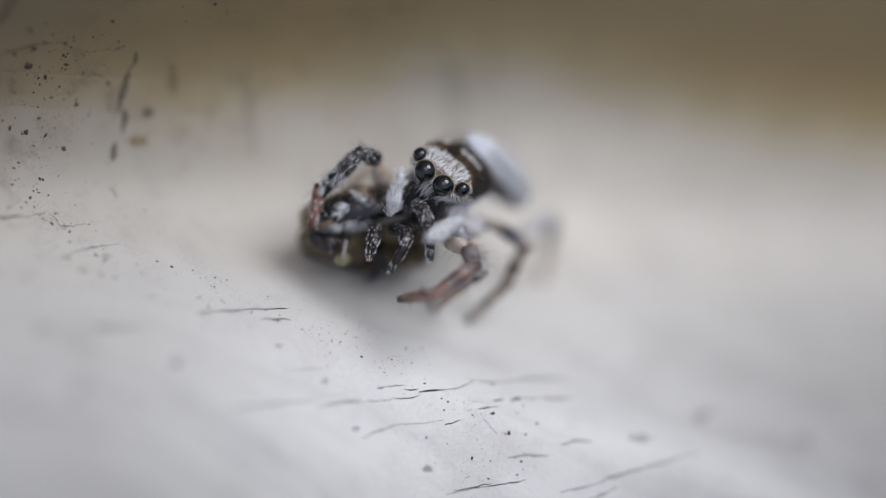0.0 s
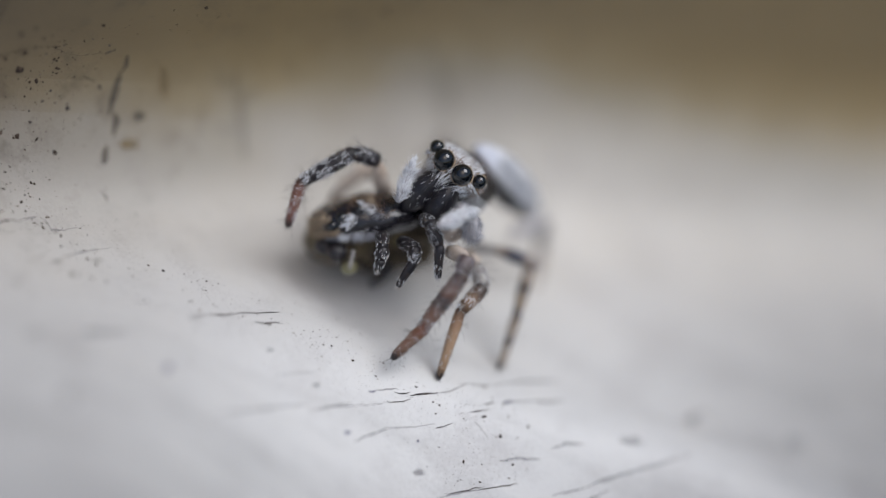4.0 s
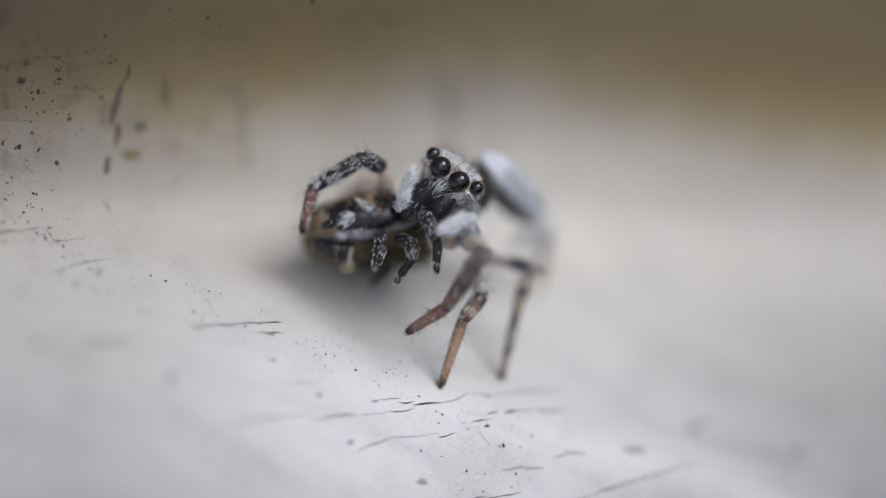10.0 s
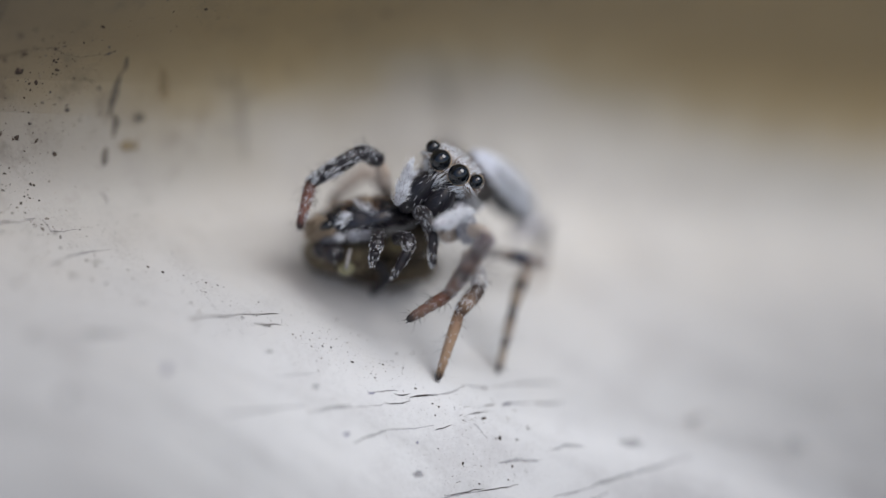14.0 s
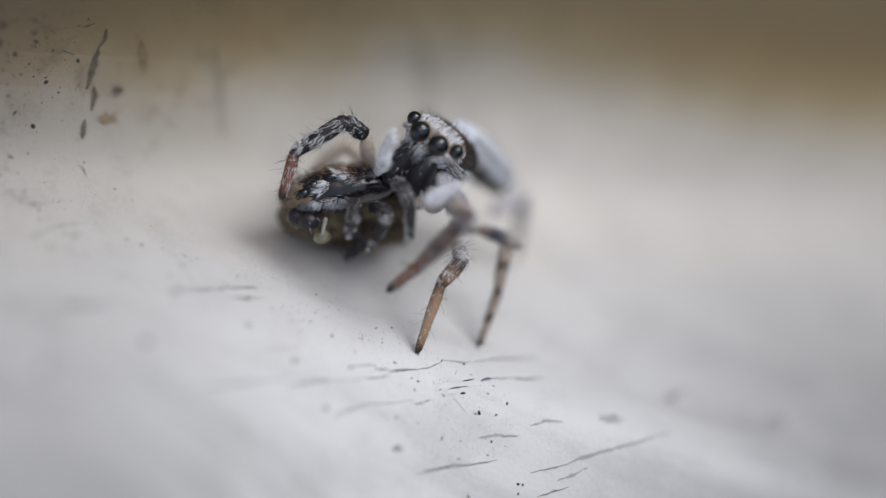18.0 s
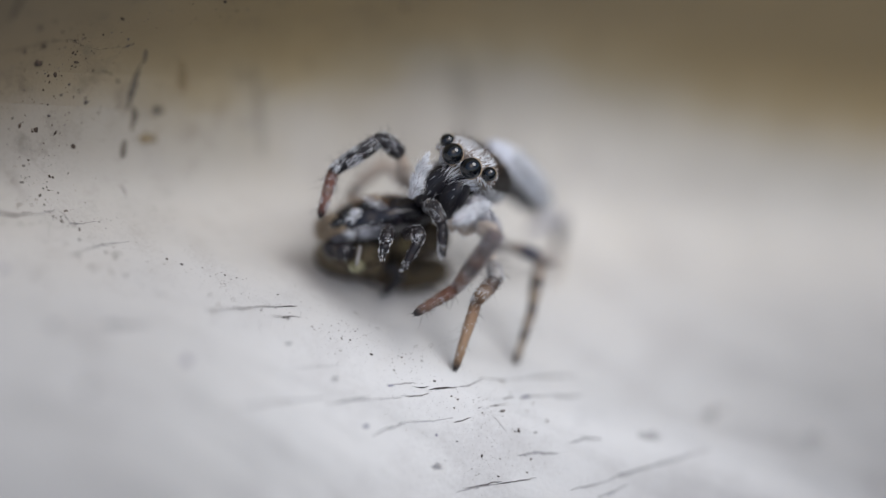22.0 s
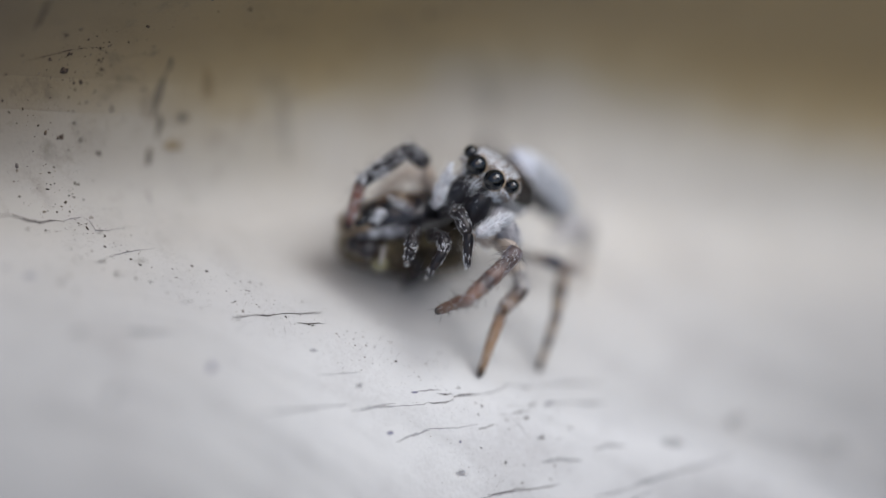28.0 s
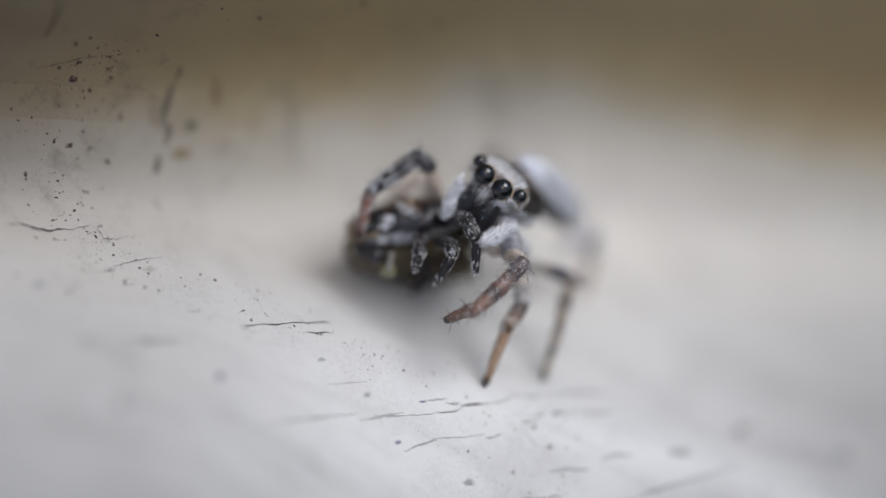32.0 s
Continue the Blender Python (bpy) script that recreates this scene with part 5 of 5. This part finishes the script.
# ---- what moves ----
def motions():
    walk(head, [(0, turned(-0.214, 1.551, 0.1, -39.5, -12.5, 22.0)),
                (0.5, turned(-0.193, 1.837, 0.25, -45.3, -15.6, 9.7)),
                (1, turned(-0.482, 2.691, 0.4, -61.8, -35.2, 19.5)),
                (1.5, turned(-0.431, 2.687, 0.35, -58.1, -32.9, 14.8)),
                (2, turned(0.835, 1.226, -0.6, -57.4, -8.4, 22.2)),
                (2.5, turned(-0.041, 2.021, -0.2, -51.8, -23.2, 12.3)),
                (3, turned(0.356, 1.874, 0.1, -42.2, -13.2, 0.8)),
                (3.5, turned(0.399, 1.868, 0.1, -40.2, -11.3, -1.1)),
                (5.5, turned(0.335, 1.921, 0.1, -38.5, -11.2, -2.7)),
                (6, turned(0.29, 1.992, 0.1, -40.0, -11.1, -2.3)),
                (6.5, turned(0.269, 1.9, 0.1, -37.9, -11.7, -1.2)),
                (7, turned(0.239, 1.939, 0.1, -38.6, -11.1, -2.5)),
                (7.5, turned(0.305, 1.924, 0.1, -38.6, -11.1, -2.5)),
                (8, turned(0.333, 1.922, 0.1, -38.7, -11.0, -2.4)),
                (8.5, turned(0.274, 1.916, 0.1, -38.1, -12.1, 0.0)),
                (9, turned(0.313, 1.949, 0.1, -38.9, -11.1, -2.6)),
                (9.5, turned(0.279, 1.916, 0.1, -38.2, -11.4, -1.2)),
                (10, turned(0.277, 1.919, 0.1, -38.3, -11.1, -1.8)),
                (10.5, turned(0.28, 1.901, 0.1, -37.9, -11.7, -1.0)),
                (11, turned(0.244, 1.89, 0.1, -37.8, -11.3, -1.0)),
                (11.5, turned(0.314, 1.938, 0.1, -39.7, -11.2, -1.2)),
                (12, turned(0.311, 1.896, 0.1, -38.9, -12.1, -2.2)),
                (12.5, turned(0.311, 1.903, 0.1, -38.3, -10.4, -2.6)),
                (13, turned(0.298, 1.904, 0.1, -38.9, -12.6, -1.4)),
                (13.5, turned(0.305, 1.92, 0.1, -38.4, -10.8, -2.7)),
                (14, turned(0.332, 1.905, 0.1, -38.5, -11.0, -2.7)),
                (14.5, turned(0.311, 1.908, 0.1, -38.5, -11.0, -2.6)),
                (16.5, turned(0.255, 1.942, 0.1, -38.3, -16.9, 2.5)),
                (17, turned(0.286, 1.962, 0.1, -38.5, -16.2, 4.0)),
                (17.5, turned(0.339, 1.961, 0.1, -38.4, -16.0, 4.2)),
                (18, turned(0.316, 1.965, 0.1, -38.4, -16.1, 4.1)),
                (18.5, turned(0.169, 1.889, 0.1, -37.5, -17.7, 4.1)),
                (19, turned(0.153, 1.888, 0.1, -38.4, -18.3, 6.0)),
                (19.5, turned(0.21, 1.923, 0.1, -38.8, -18.1, 2.9)),
                (20, turned(0.209, 1.893, 0.1, -37.9, -16.9, 3.1)),
                (20.5, turned(0.164, 1.878, 0.1, -37.8, -19.6, 5.8)),
                (21, turned(0.174, 1.914, 0.1, -37.4, -15.8, 2.7)),
                (21.5, turned(0.19, 1.893, 0.125, -37.6, -15.1, 4.4)),
                (22, turned(0.178, 1.88, 0.15, -38.8, -16.8, 5.2)),
                (22.5, turned(0.138, 1.862, 0.175, -37.7, -19.3, 6.0)),
                (23, turned(0.133, 1.896, 0.2, -38.6, -18.4, 2.8)),
                (23.5, turned(0.148, 1.876, 0.213, -39.6, -17.6, 3.8)),
                (24, turned(0.129, 1.872, 0.225, -38.6, -18.6, 2.9)),
                (24.5, turned(0.125, 1.871, 0.237, -38.0, -17.9, 3.2)),
                (25, turned(0.105, 1.796, 0.25, -38.5, -18.1, 5.9)),
                (25.5, turned(0.135, 1.806, 0.252, -39.1, -17.2, 4.4)),
                (26, turned(0.134, 1.81, 0.254, -38.1, -19.0, 4.2)),
                (26.5, turned(0.135, 1.82, 0.256, -38.6, -16.5, 3.0)),
                (28.5, turned(0.174, 1.782, 0.265, -40.5, -15.8, 3.8)),
                (29, turned(0.181, 1.82, 0.267, -41.0, -15.3, 2.4)),
                (29.5, turned(0.172, 1.798, 0.269, -40.2, -16.3, 3.7)),
                (30, turned(0.188, 1.801, 0.271, -40.1, -16.4, 3.6)),
                (30.5, turned(0.153, 1.782, 0.274, -40.1, -16.3, 3.6)),
                (31, turned(0.149, 1.789, 0.276, -40.8, -18.0, 4.1)),
                (31.5, turned(0.135, 1.772, 0.278, -39.6, -18.0, 2.3)),
                (32, turned(0.153, 1.795, 0.28, -40.7, -18.1, 5.0))])
    walk(prey, [(0, prey_pose(-0.105, -0.012, 0)),
                (0.5, prey_pose(-0.344, 0.124, 0)),
                (1, prey_pose(-0.553, 0.715, -8)),
                (1.5, prey_pose(-0.577, 1.052, -8)),
                (2, prey_pose(0.204, -0.158, 4)),
                (2.5, prey_pose(-0.067, 0.207, 0)),
                (3, prey_pose(0.219, -0.087, 8)),
                (3.5, prey_pose(0.247, -0.099, 8)),
                (5.5, prey_pose(0.155, -0.024, -1)),
                (6, prey_pose(0.176, -0.173, -6)),
                (6.5, prey_pose(0.144, 0.147, 5)),
                (7, prey_pose(0.054, -0.024, -1)),
                (7.5, prey_pose(0.159, -0.094, -3)),
                (8, prey_pose(0.164, -0.111, -4)),
                (8.5, prey_pose(0.15, 0.217, 8)),
                (9, prey_pose(0.176, -0.248, -8)),
                (9.5, prey_pose(0.206, 0.195, 7)),
                (10, prey_pose(0.143, 0.159, 6)),
                (10.5, prey_pose(0.157, 0.073, 3)),
                (11, prey_pose(0.084, 0.077, 3)),
                (11.5, prey_pose(0.188, -0.154, -6)),
                (12, prey_pose(0.105, -0.116, -5)),
                (12.5, prey_pose(0.182, 0.089, 3)),
                (13, prey_pose(0.17, 0.111, 3)),
                (13.5, prey_pose(0.102, -0.004, -0)),
                (14, prey_pose(0.187, -0.152, -5)),
                (14.5, prey_pose(0.05, -0.224, -8)),
                (16.5, prey_pose(-0.032, -0.095, -3)),
                (17, prey_pose(0.043, -0.298, -11)),
                (17.5, prey_pose(0.176, -0.166, -6)),
                (18, prey_pose(0.097, 0.012, 0)),
                (18.5, prey_pose(-0.012, -0.037, -1)),
                (19, prey_pose(-0.058, 0.004, -0)),
                (19.5, prey_pose(-0.008, -0.292, -11)),
                (20, prey_pose(-0.033, -0.163, -5)),
                (20.5, prey_pose(-0.04, 0.015, 1)),
                (21, prey_pose(-0.058, 0.019, 1)),
                (21.5, prey_pose(-0.056, -0.016, -0)),
                (22, prey_pose(0.013, -0.3, -11)),
                (22.5, prey_pose(-0.023, -0.202, -7)),
                (23, prey_pose(0.027, -0.08, -3)),
                (23.5, prey_pose(0.045, -0.007, 0)),
                (24, prey_pose(0.024, -0.045, -1)),
                (24.5, prey_pose(-0.003, -0.058, -2)),
                (25, prey_pose(-0.054, 0.028, 1)),
                (25.5, prey_pose(-0.027, -0.038, -1)),
                (26, prey_pose(-0.026, -0.009, 0)),
                (26.5, prey_pose(-0.032, -0.013, -0)),
                (28.5, prey_pose(-0.016, -0.029, 0)),
                (29, prey_pose(-0.006, 0.008, 0)),
                (29.5, prey_pose(-0.03, 0.017, 0)),
                (30, prey_pose(-0.03, 0.016, 0)),
                (30.5, prey_pose(-0.067, 0.076, 0)),
                (31, prey_pose(-0.04, 0.023, 0)),
                (31.5, prey_pose(-0.048, 0.008, 0)),
                (32, prey_pose(-0.03, 0.03, 0))])
    stride(leg_left_front, (-0.9, -0.6, -0.35, -0.3, -0.25),
        [(0, -1.48, 1.98, -1.76, 2.22, -2.80, 1.18, -2.94, 0.34),
         (0.5, -1.33, 2.28, -1.65, 2.58, -2.74, 1.67, -3.08, 0.86),
         (1, -1.44, 3.08, -1.91, 3.27, -2.91, 2.72, -3.28, 1.81),
         (1.5, -1.50, 2.99, -1.87, 3.23, -2.89, 2.45, -3.20, 1.70),
         (2, -0.40, 1.95, -0.83, 2.26, -2.02, 1.82, -2.70, 0.94),
         (2.5, -1.27, 2.45, -1.64, 2.79, -2.95, 2.22, -3.70, 1.50),
         (3, -1.13, 2.17, -1.62, 2.38, -2.92, 1.91, -3.44, 1.02),
         (3.5, -1.31, 2.02, -1.81, 2.20, -3.02, 1.64, -3.38, 0.60)],
        [(5.5, -1.22, 2.12, -1.64, 2.33, -2.76, 1.62, -3.02, 0.60),
         (6.5, -1.26, 2.08, -1.67, 2.29, -2.79, 1.60, -3.05, 0.58),
         (8, -1.18, 2.12, -1.59, 2.35, -2.71, 1.71, -2.97, 0.69),
         (11, -1.25, 2.07, -1.66, 2.27, -2.78, 1.61, -3.03, 0.58),
         (14.5, -1.22, 2.05, -1.63, 2.26, -2.75, 1.56, -3.01, 0.53),
         (16.5, -1.20, 2.01, -1.65, 2.30, -2.73, 1.64, -3.04, 0.54),
         (18, -1.12, 2.06, -1.55, 2.36, -2.64, 1.72, -2.95, 0.62),
         (19.5, -1.14, 2.08, -1.55, 2.39, -2.62, 1.77, -2.92, 0.66),
         (23, -1.20, 2.05, -1.60, 2.38, -2.66, 1.71, -2.97, 0.61),
         (26.5, -1.17, 2.00, -1.57, 2.31, -2.61, 1.65, -2.92, 0.54),
         (32, -1.24, 2.10, -1.55, 2.36, -2.60, 1.59, -2.85, 0.52)], sink=(1, 1.5))
    stride(leg_right_front, (-0.3, 0.6, 0.7, 0.6, 0.5),
        [(0, 0.50, 0.02, 0.73, -0.36, -0.12, -1.01, -1.00, -1.13),
         (0.5, 0.33, 0.19, 0.55, -0.06, -0.36, -0.95, -1.29, -0.98),
         (1, -0.28, 0.87, -0.34, 0.62, -1.15, 0.13, -2.12, -0.19),
         (1.5, -0.11, 1.05, -0.17, 0.80, -0.98, 0.24, -1.92, -0.23),
         (2, 0.56, -0.30, 0.43, -0.61, -0.81, -1.36, -1.94, -1.89),
         (2.5, 0.25, 0.69, 0.12, 0.13, -1.04, -1.18, -1.87, -1.95),
         (3, 0.71, 0.23, 0.64, -0.33, -0.26, -1.58, -0.95, -2.64),
         (3.5, 0.74, 0.20, 0.67, -0.43, -0.26, -1.71, -0.93, -2.55)],
        [(5.5, 0.92, 0.03, 0.78, -0.21, -0.02, -1.26, -0.86, -1.83),
         (6.5, 1.03, 0.23, 0.89, -0.01, 0.10, -1.06, -0.82, -1.72),
         (8, 1.12, 0.31, 0.98, 0.07, 0.25, -0.99, -0.69, -1.60),
         (11, 1.06, 0.28, 0.92, 0.04, 0.20, -1.01, -0.72, -1.60),
         (14.5, 1.22, 0.41, 1.08, 0.17, 0.36, -0.87, -0.60, -1.48),
         (17, 1.18, 0.38, 1.04, 0.14, 0.13, -0.93, -0.73, -1.41),
         (18, 1.23, 0.35, 1.09, 0.11, 0.11, -0.84, -0.59, -1.41),
         (19, 0.97, 0.25, 0.83, 0.01, 0.11, -1.10, -0.84, -1.60),
         (22, 0.97, 0.29, 0.83, 0.05, 0.07, -0.93, -0.87, -1.52),
         (25, 0.84, 0.05, 0.67, -0.22, -0.02, -0.98, -0.91, -1.37),
         (26, 0.84, 0.05, 0.65, -0.25, -0.03, -0.96, -0.88, -1.34),
         (29, 0.88, 0.09, 0.68, -0.19, -0.17, -0.99, -0.92, -1.29),
         (30, 0.90, 0.08, 0.68, -0.22, -0.12, -0.98, -0.89, -1.32),
         (32, 0.85, 0.07, 0.62, -0.26, -0.12, -0.95, -0.90, -1.29)], settled=(0, 1.4, 1.4, 0.5, 0.4))
    stride(leg_right_second, (-0.9, -0.6, -0.3, -0.1, None),
        [(0, 0.74, -0.06, 0.95, -0.38, 0.49, -0.75, -0.32, -1.35),
         (0.5, 0.70, 0.05, 0.92, -0.29, 0.26, -1.02, -0.58, -1.55),
         (1, 0.15, 0.45, 0.22, 0.07, -0.32, -0.37, -0.97, -1.46),
         (1.5, 0.13, 0.49, 0.35, 0.09, -0.17, -0.35, -0.99, -1.50),
         (2, 0.87, -0.81, 1.09, -1.12, 0.55, -1.39, -0.19, -1.62),
         (2.5, 0.55, -0.19, 0.68, -0.71, 0.28, -1.31, -0.03, -2.85),
         (3, 0.85, -0.27, 0.98, -0.75, 0.52, -1.30, 0.07, -2.85),
         (3.5, 0.92, -0.31, 1.07, -0.78, 0.58, -1.29, 0.08, -2.84)],
        [(5.5, 0.98, -0.32, 1.02, -0.78, 0.54, -1.33, 0.07, -2.82),
         (6.5, 0.93, -0.30, 0.97, -0.77, 0.52, -1.32, 0.04, -2.79),
         (8, 0.97, -0.32, 1.01, -0.78, 0.55, -1.33, 0.05, -2.82),
         (11, 0.93, -0.31, 0.97, -0.77, 0.54, -1.32, 0.06, -2.80),
         (14.5, 0.95, -0.31, 0.99, -0.77, 0.54, -1.32, 0.06, -2.82),
         (16.5, 0.95, -0.42, 1.01, -0.76, 0.58, -1.21, 0.07, -2.77),
         (18, 0.98, -0.40, 1.04, -0.73, 0.60, -1.21, 0.07, -2.77),
         (19.5, 0.92, -0.38, 0.98, -0.72, 0.55, -1.20, 0.04, -2.76),
         (23, 0.88, -0.38, 0.94, -0.72, 0.51, -1.18, 0.03, -2.75),
         (26.5, 0.94, -0.43, 1.00, -0.76, 0.55, -1.22, 0.04, -2.75),
         (32, 0.81, -0.53, 0.81, -0.94, 0.48, -1.42, -0.02, -2.75)])
    stride(leg_right_third, (-2.0, -1.8, -1.6, -1.5, None),
        [(0, 1.16, 0.50, 1.81, 0.10, 1.33, -0.87, 0.48, -1.64),
         (0.5, 1.05, 0.55, 1.68, 0.20, 1.30, -0.76, 0.49, -1.59),
         (1, 0.45, 0.57, 1.20, 0.51, 1.05, -0.55, 0.46, -1.57),
         (1.5, 0.62, 0.62, 1.34, 0.53, 1.10, -0.51, 0.44, -1.59),
         (2, 1.16, -0.11, 2.31, -0.33, 2.14, -1.36, 1.41, -2.70),
         (2.5, 1.03, 0.32, 1.94, -0.16, 1.75, -1.43, 1.42, -2.71),
         (3, 1.21, 0.04, 2.12, -0.08, 1.84, -1.40, 1.34, -2.67),
         (3.5, 1.34, 0.01, 2.18, -0.12, 1.84, -1.43, 1.40, -2.64)],
        [(5.5, 1.55, -0.01, 2.08, -0.05, 1.75, -1.17, 1.42, -2.67),
         (6.5, 1.51, -0.02, 2.04, -0.05, 1.71, -1.17, 1.40, -2.63),
         (8, 1.56, -0.02, 2.09, -0.06, 1.74, -1.22, 1.41, -2.66),
         (11, 1.52, -0.03, 2.05, -0.07, 1.72, -1.21, 1.40, -2.65),
         (14.5, 1.57, -0.04, 2.10, -0.08, 1.74, -1.21, 1.41, -2.65),
         (16.5, 1.48, -0.06, 2.04, -0.12, 1.82, -1.43, 1.43, -2.63),
         (18, 1.52, -0.05, 2.09, -0.11, 1.85, -1.43, 1.44, -2.63),
         (19.5, 1.42, -0.04, 1.99, -0.10, 1.77, -1.43, 1.40, -2.63),
         (23, 1.38, -0.03, 1.95, -0.10, 1.75, -1.41, 1.37, -2.61),
         (26.5, 1.37, -0.07, 1.94, -0.13, 1.76, -1.42, 1.37, -2.62),
         (32, 1.33, -0.13, 1.92, -0.25, 1.63, -1.48, 1.28, -2.62)])
    club(palp_left, (0.15, -0.1),
        [(0, -0.92, 1.77, -1.22, 0.68),
         (0.5, -0.95, 2.07, -1.24, 1.03),
         (1, -1.09, 2.91, -1.79, 2.13),
         (1.5, -1.01, 2.90, -1.68, 2.08),
         (2, 0.20, 1.61, -0.64, 0.76),
         (2.5, -0.67, 2.32, -1.14, 1.38),
         (3, -0.42, 2.13, -0.92, 1.13),
         (3.5, -0.42, 2.11, -0.87, 1.10)],
        [(5.5, -0.46, 2.16, -0.83, 1.15),
         (6.5, -0.53, 2.14, -0.89, 1.13),
         (8, -0.52, 2.11, -0.89, 1.10),
         (11, -0.49, 2.13, -0.86, 1.12),
         (14.5, -0.47, 2.09, -0.83, 1.08),
         (16.5, -0.53, 2.07, -0.93, 1.07),
         (18, -0.43, 2.17, -0.82, 1.18),
         (19.5, -0.43, 2.18, -0.83, 1.18),
         (23, -0.58, 2.03, -0.98, 1.03),
         (26.5, -0.57, 2.01, -0.97, 1.01),
         (32, -0.53, 1.96, -0.98, 0.93)])
    club(palp_right, (0.3, 1.15),
        [(0, 0.46, 0.68, -0.49, 0.11),
         (0.5, 0.43, 0.86, -0.73, 0.44),
         (1, -0.13, 1.69, -1.27, 1.37),
         (1.5, -0.11, 1.61, -1.35, 1.27),
         (2, 1.09, 0.14, -0.09, -0.14),
         (2.5, 0.53, 1.01, -0.69, 0.59),
         (3, 1.01, 0.92, -0.07, 0.63),
         (3.5, 1.01, 0.95, -0.04, 0.51)],
        [(5.5, 0.91, 0.93, -0.12, 0.51),
         (6.5, 0.90, 0.97, -0.13, 0.54),
         (8, 0.98, 0.91, -0.05, 0.49),
         (11, 0.86, 1.05, -0.17, 0.62),
         (14.5, 0.91, 0.96, -0.12, 0.53),
         (16.5, 0.99, 0.95, 0.04, 0.45),
         (18, 1.05, 0.97, 0.11, 0.46),
         (19.5, 0.94, 0.93, -0.01, 0.43),
         (23, 0.84, 0.97, -0.10, 0.46),
         (26.5, 0.84, 0.90, -0.11, 0.39),
         (32, 0.73, 0.85, -0.23, 0.38)])
    rear(abdomen, [
        (0, 1.28, 1.75),
        (0.5, 1.25, 1.86),
        (1, 1.38, 1.72),
        (1.5, 1.47, 1.70),
        (2, 2.09, 1.49),
        (2.5, 1.76, 1.79),
        (3, 1.78, 1.54),
        (3.5, 1.74, 1.57),
        (5.5, 1.58, 1.61),
        (9, 1.76, 1.63),
        (13, 1.62, 1.48),
        (19, 1.57, 1.59),
        (25, 1.54, 1.51),
        (32, 1.53, 1.58)])


motions()
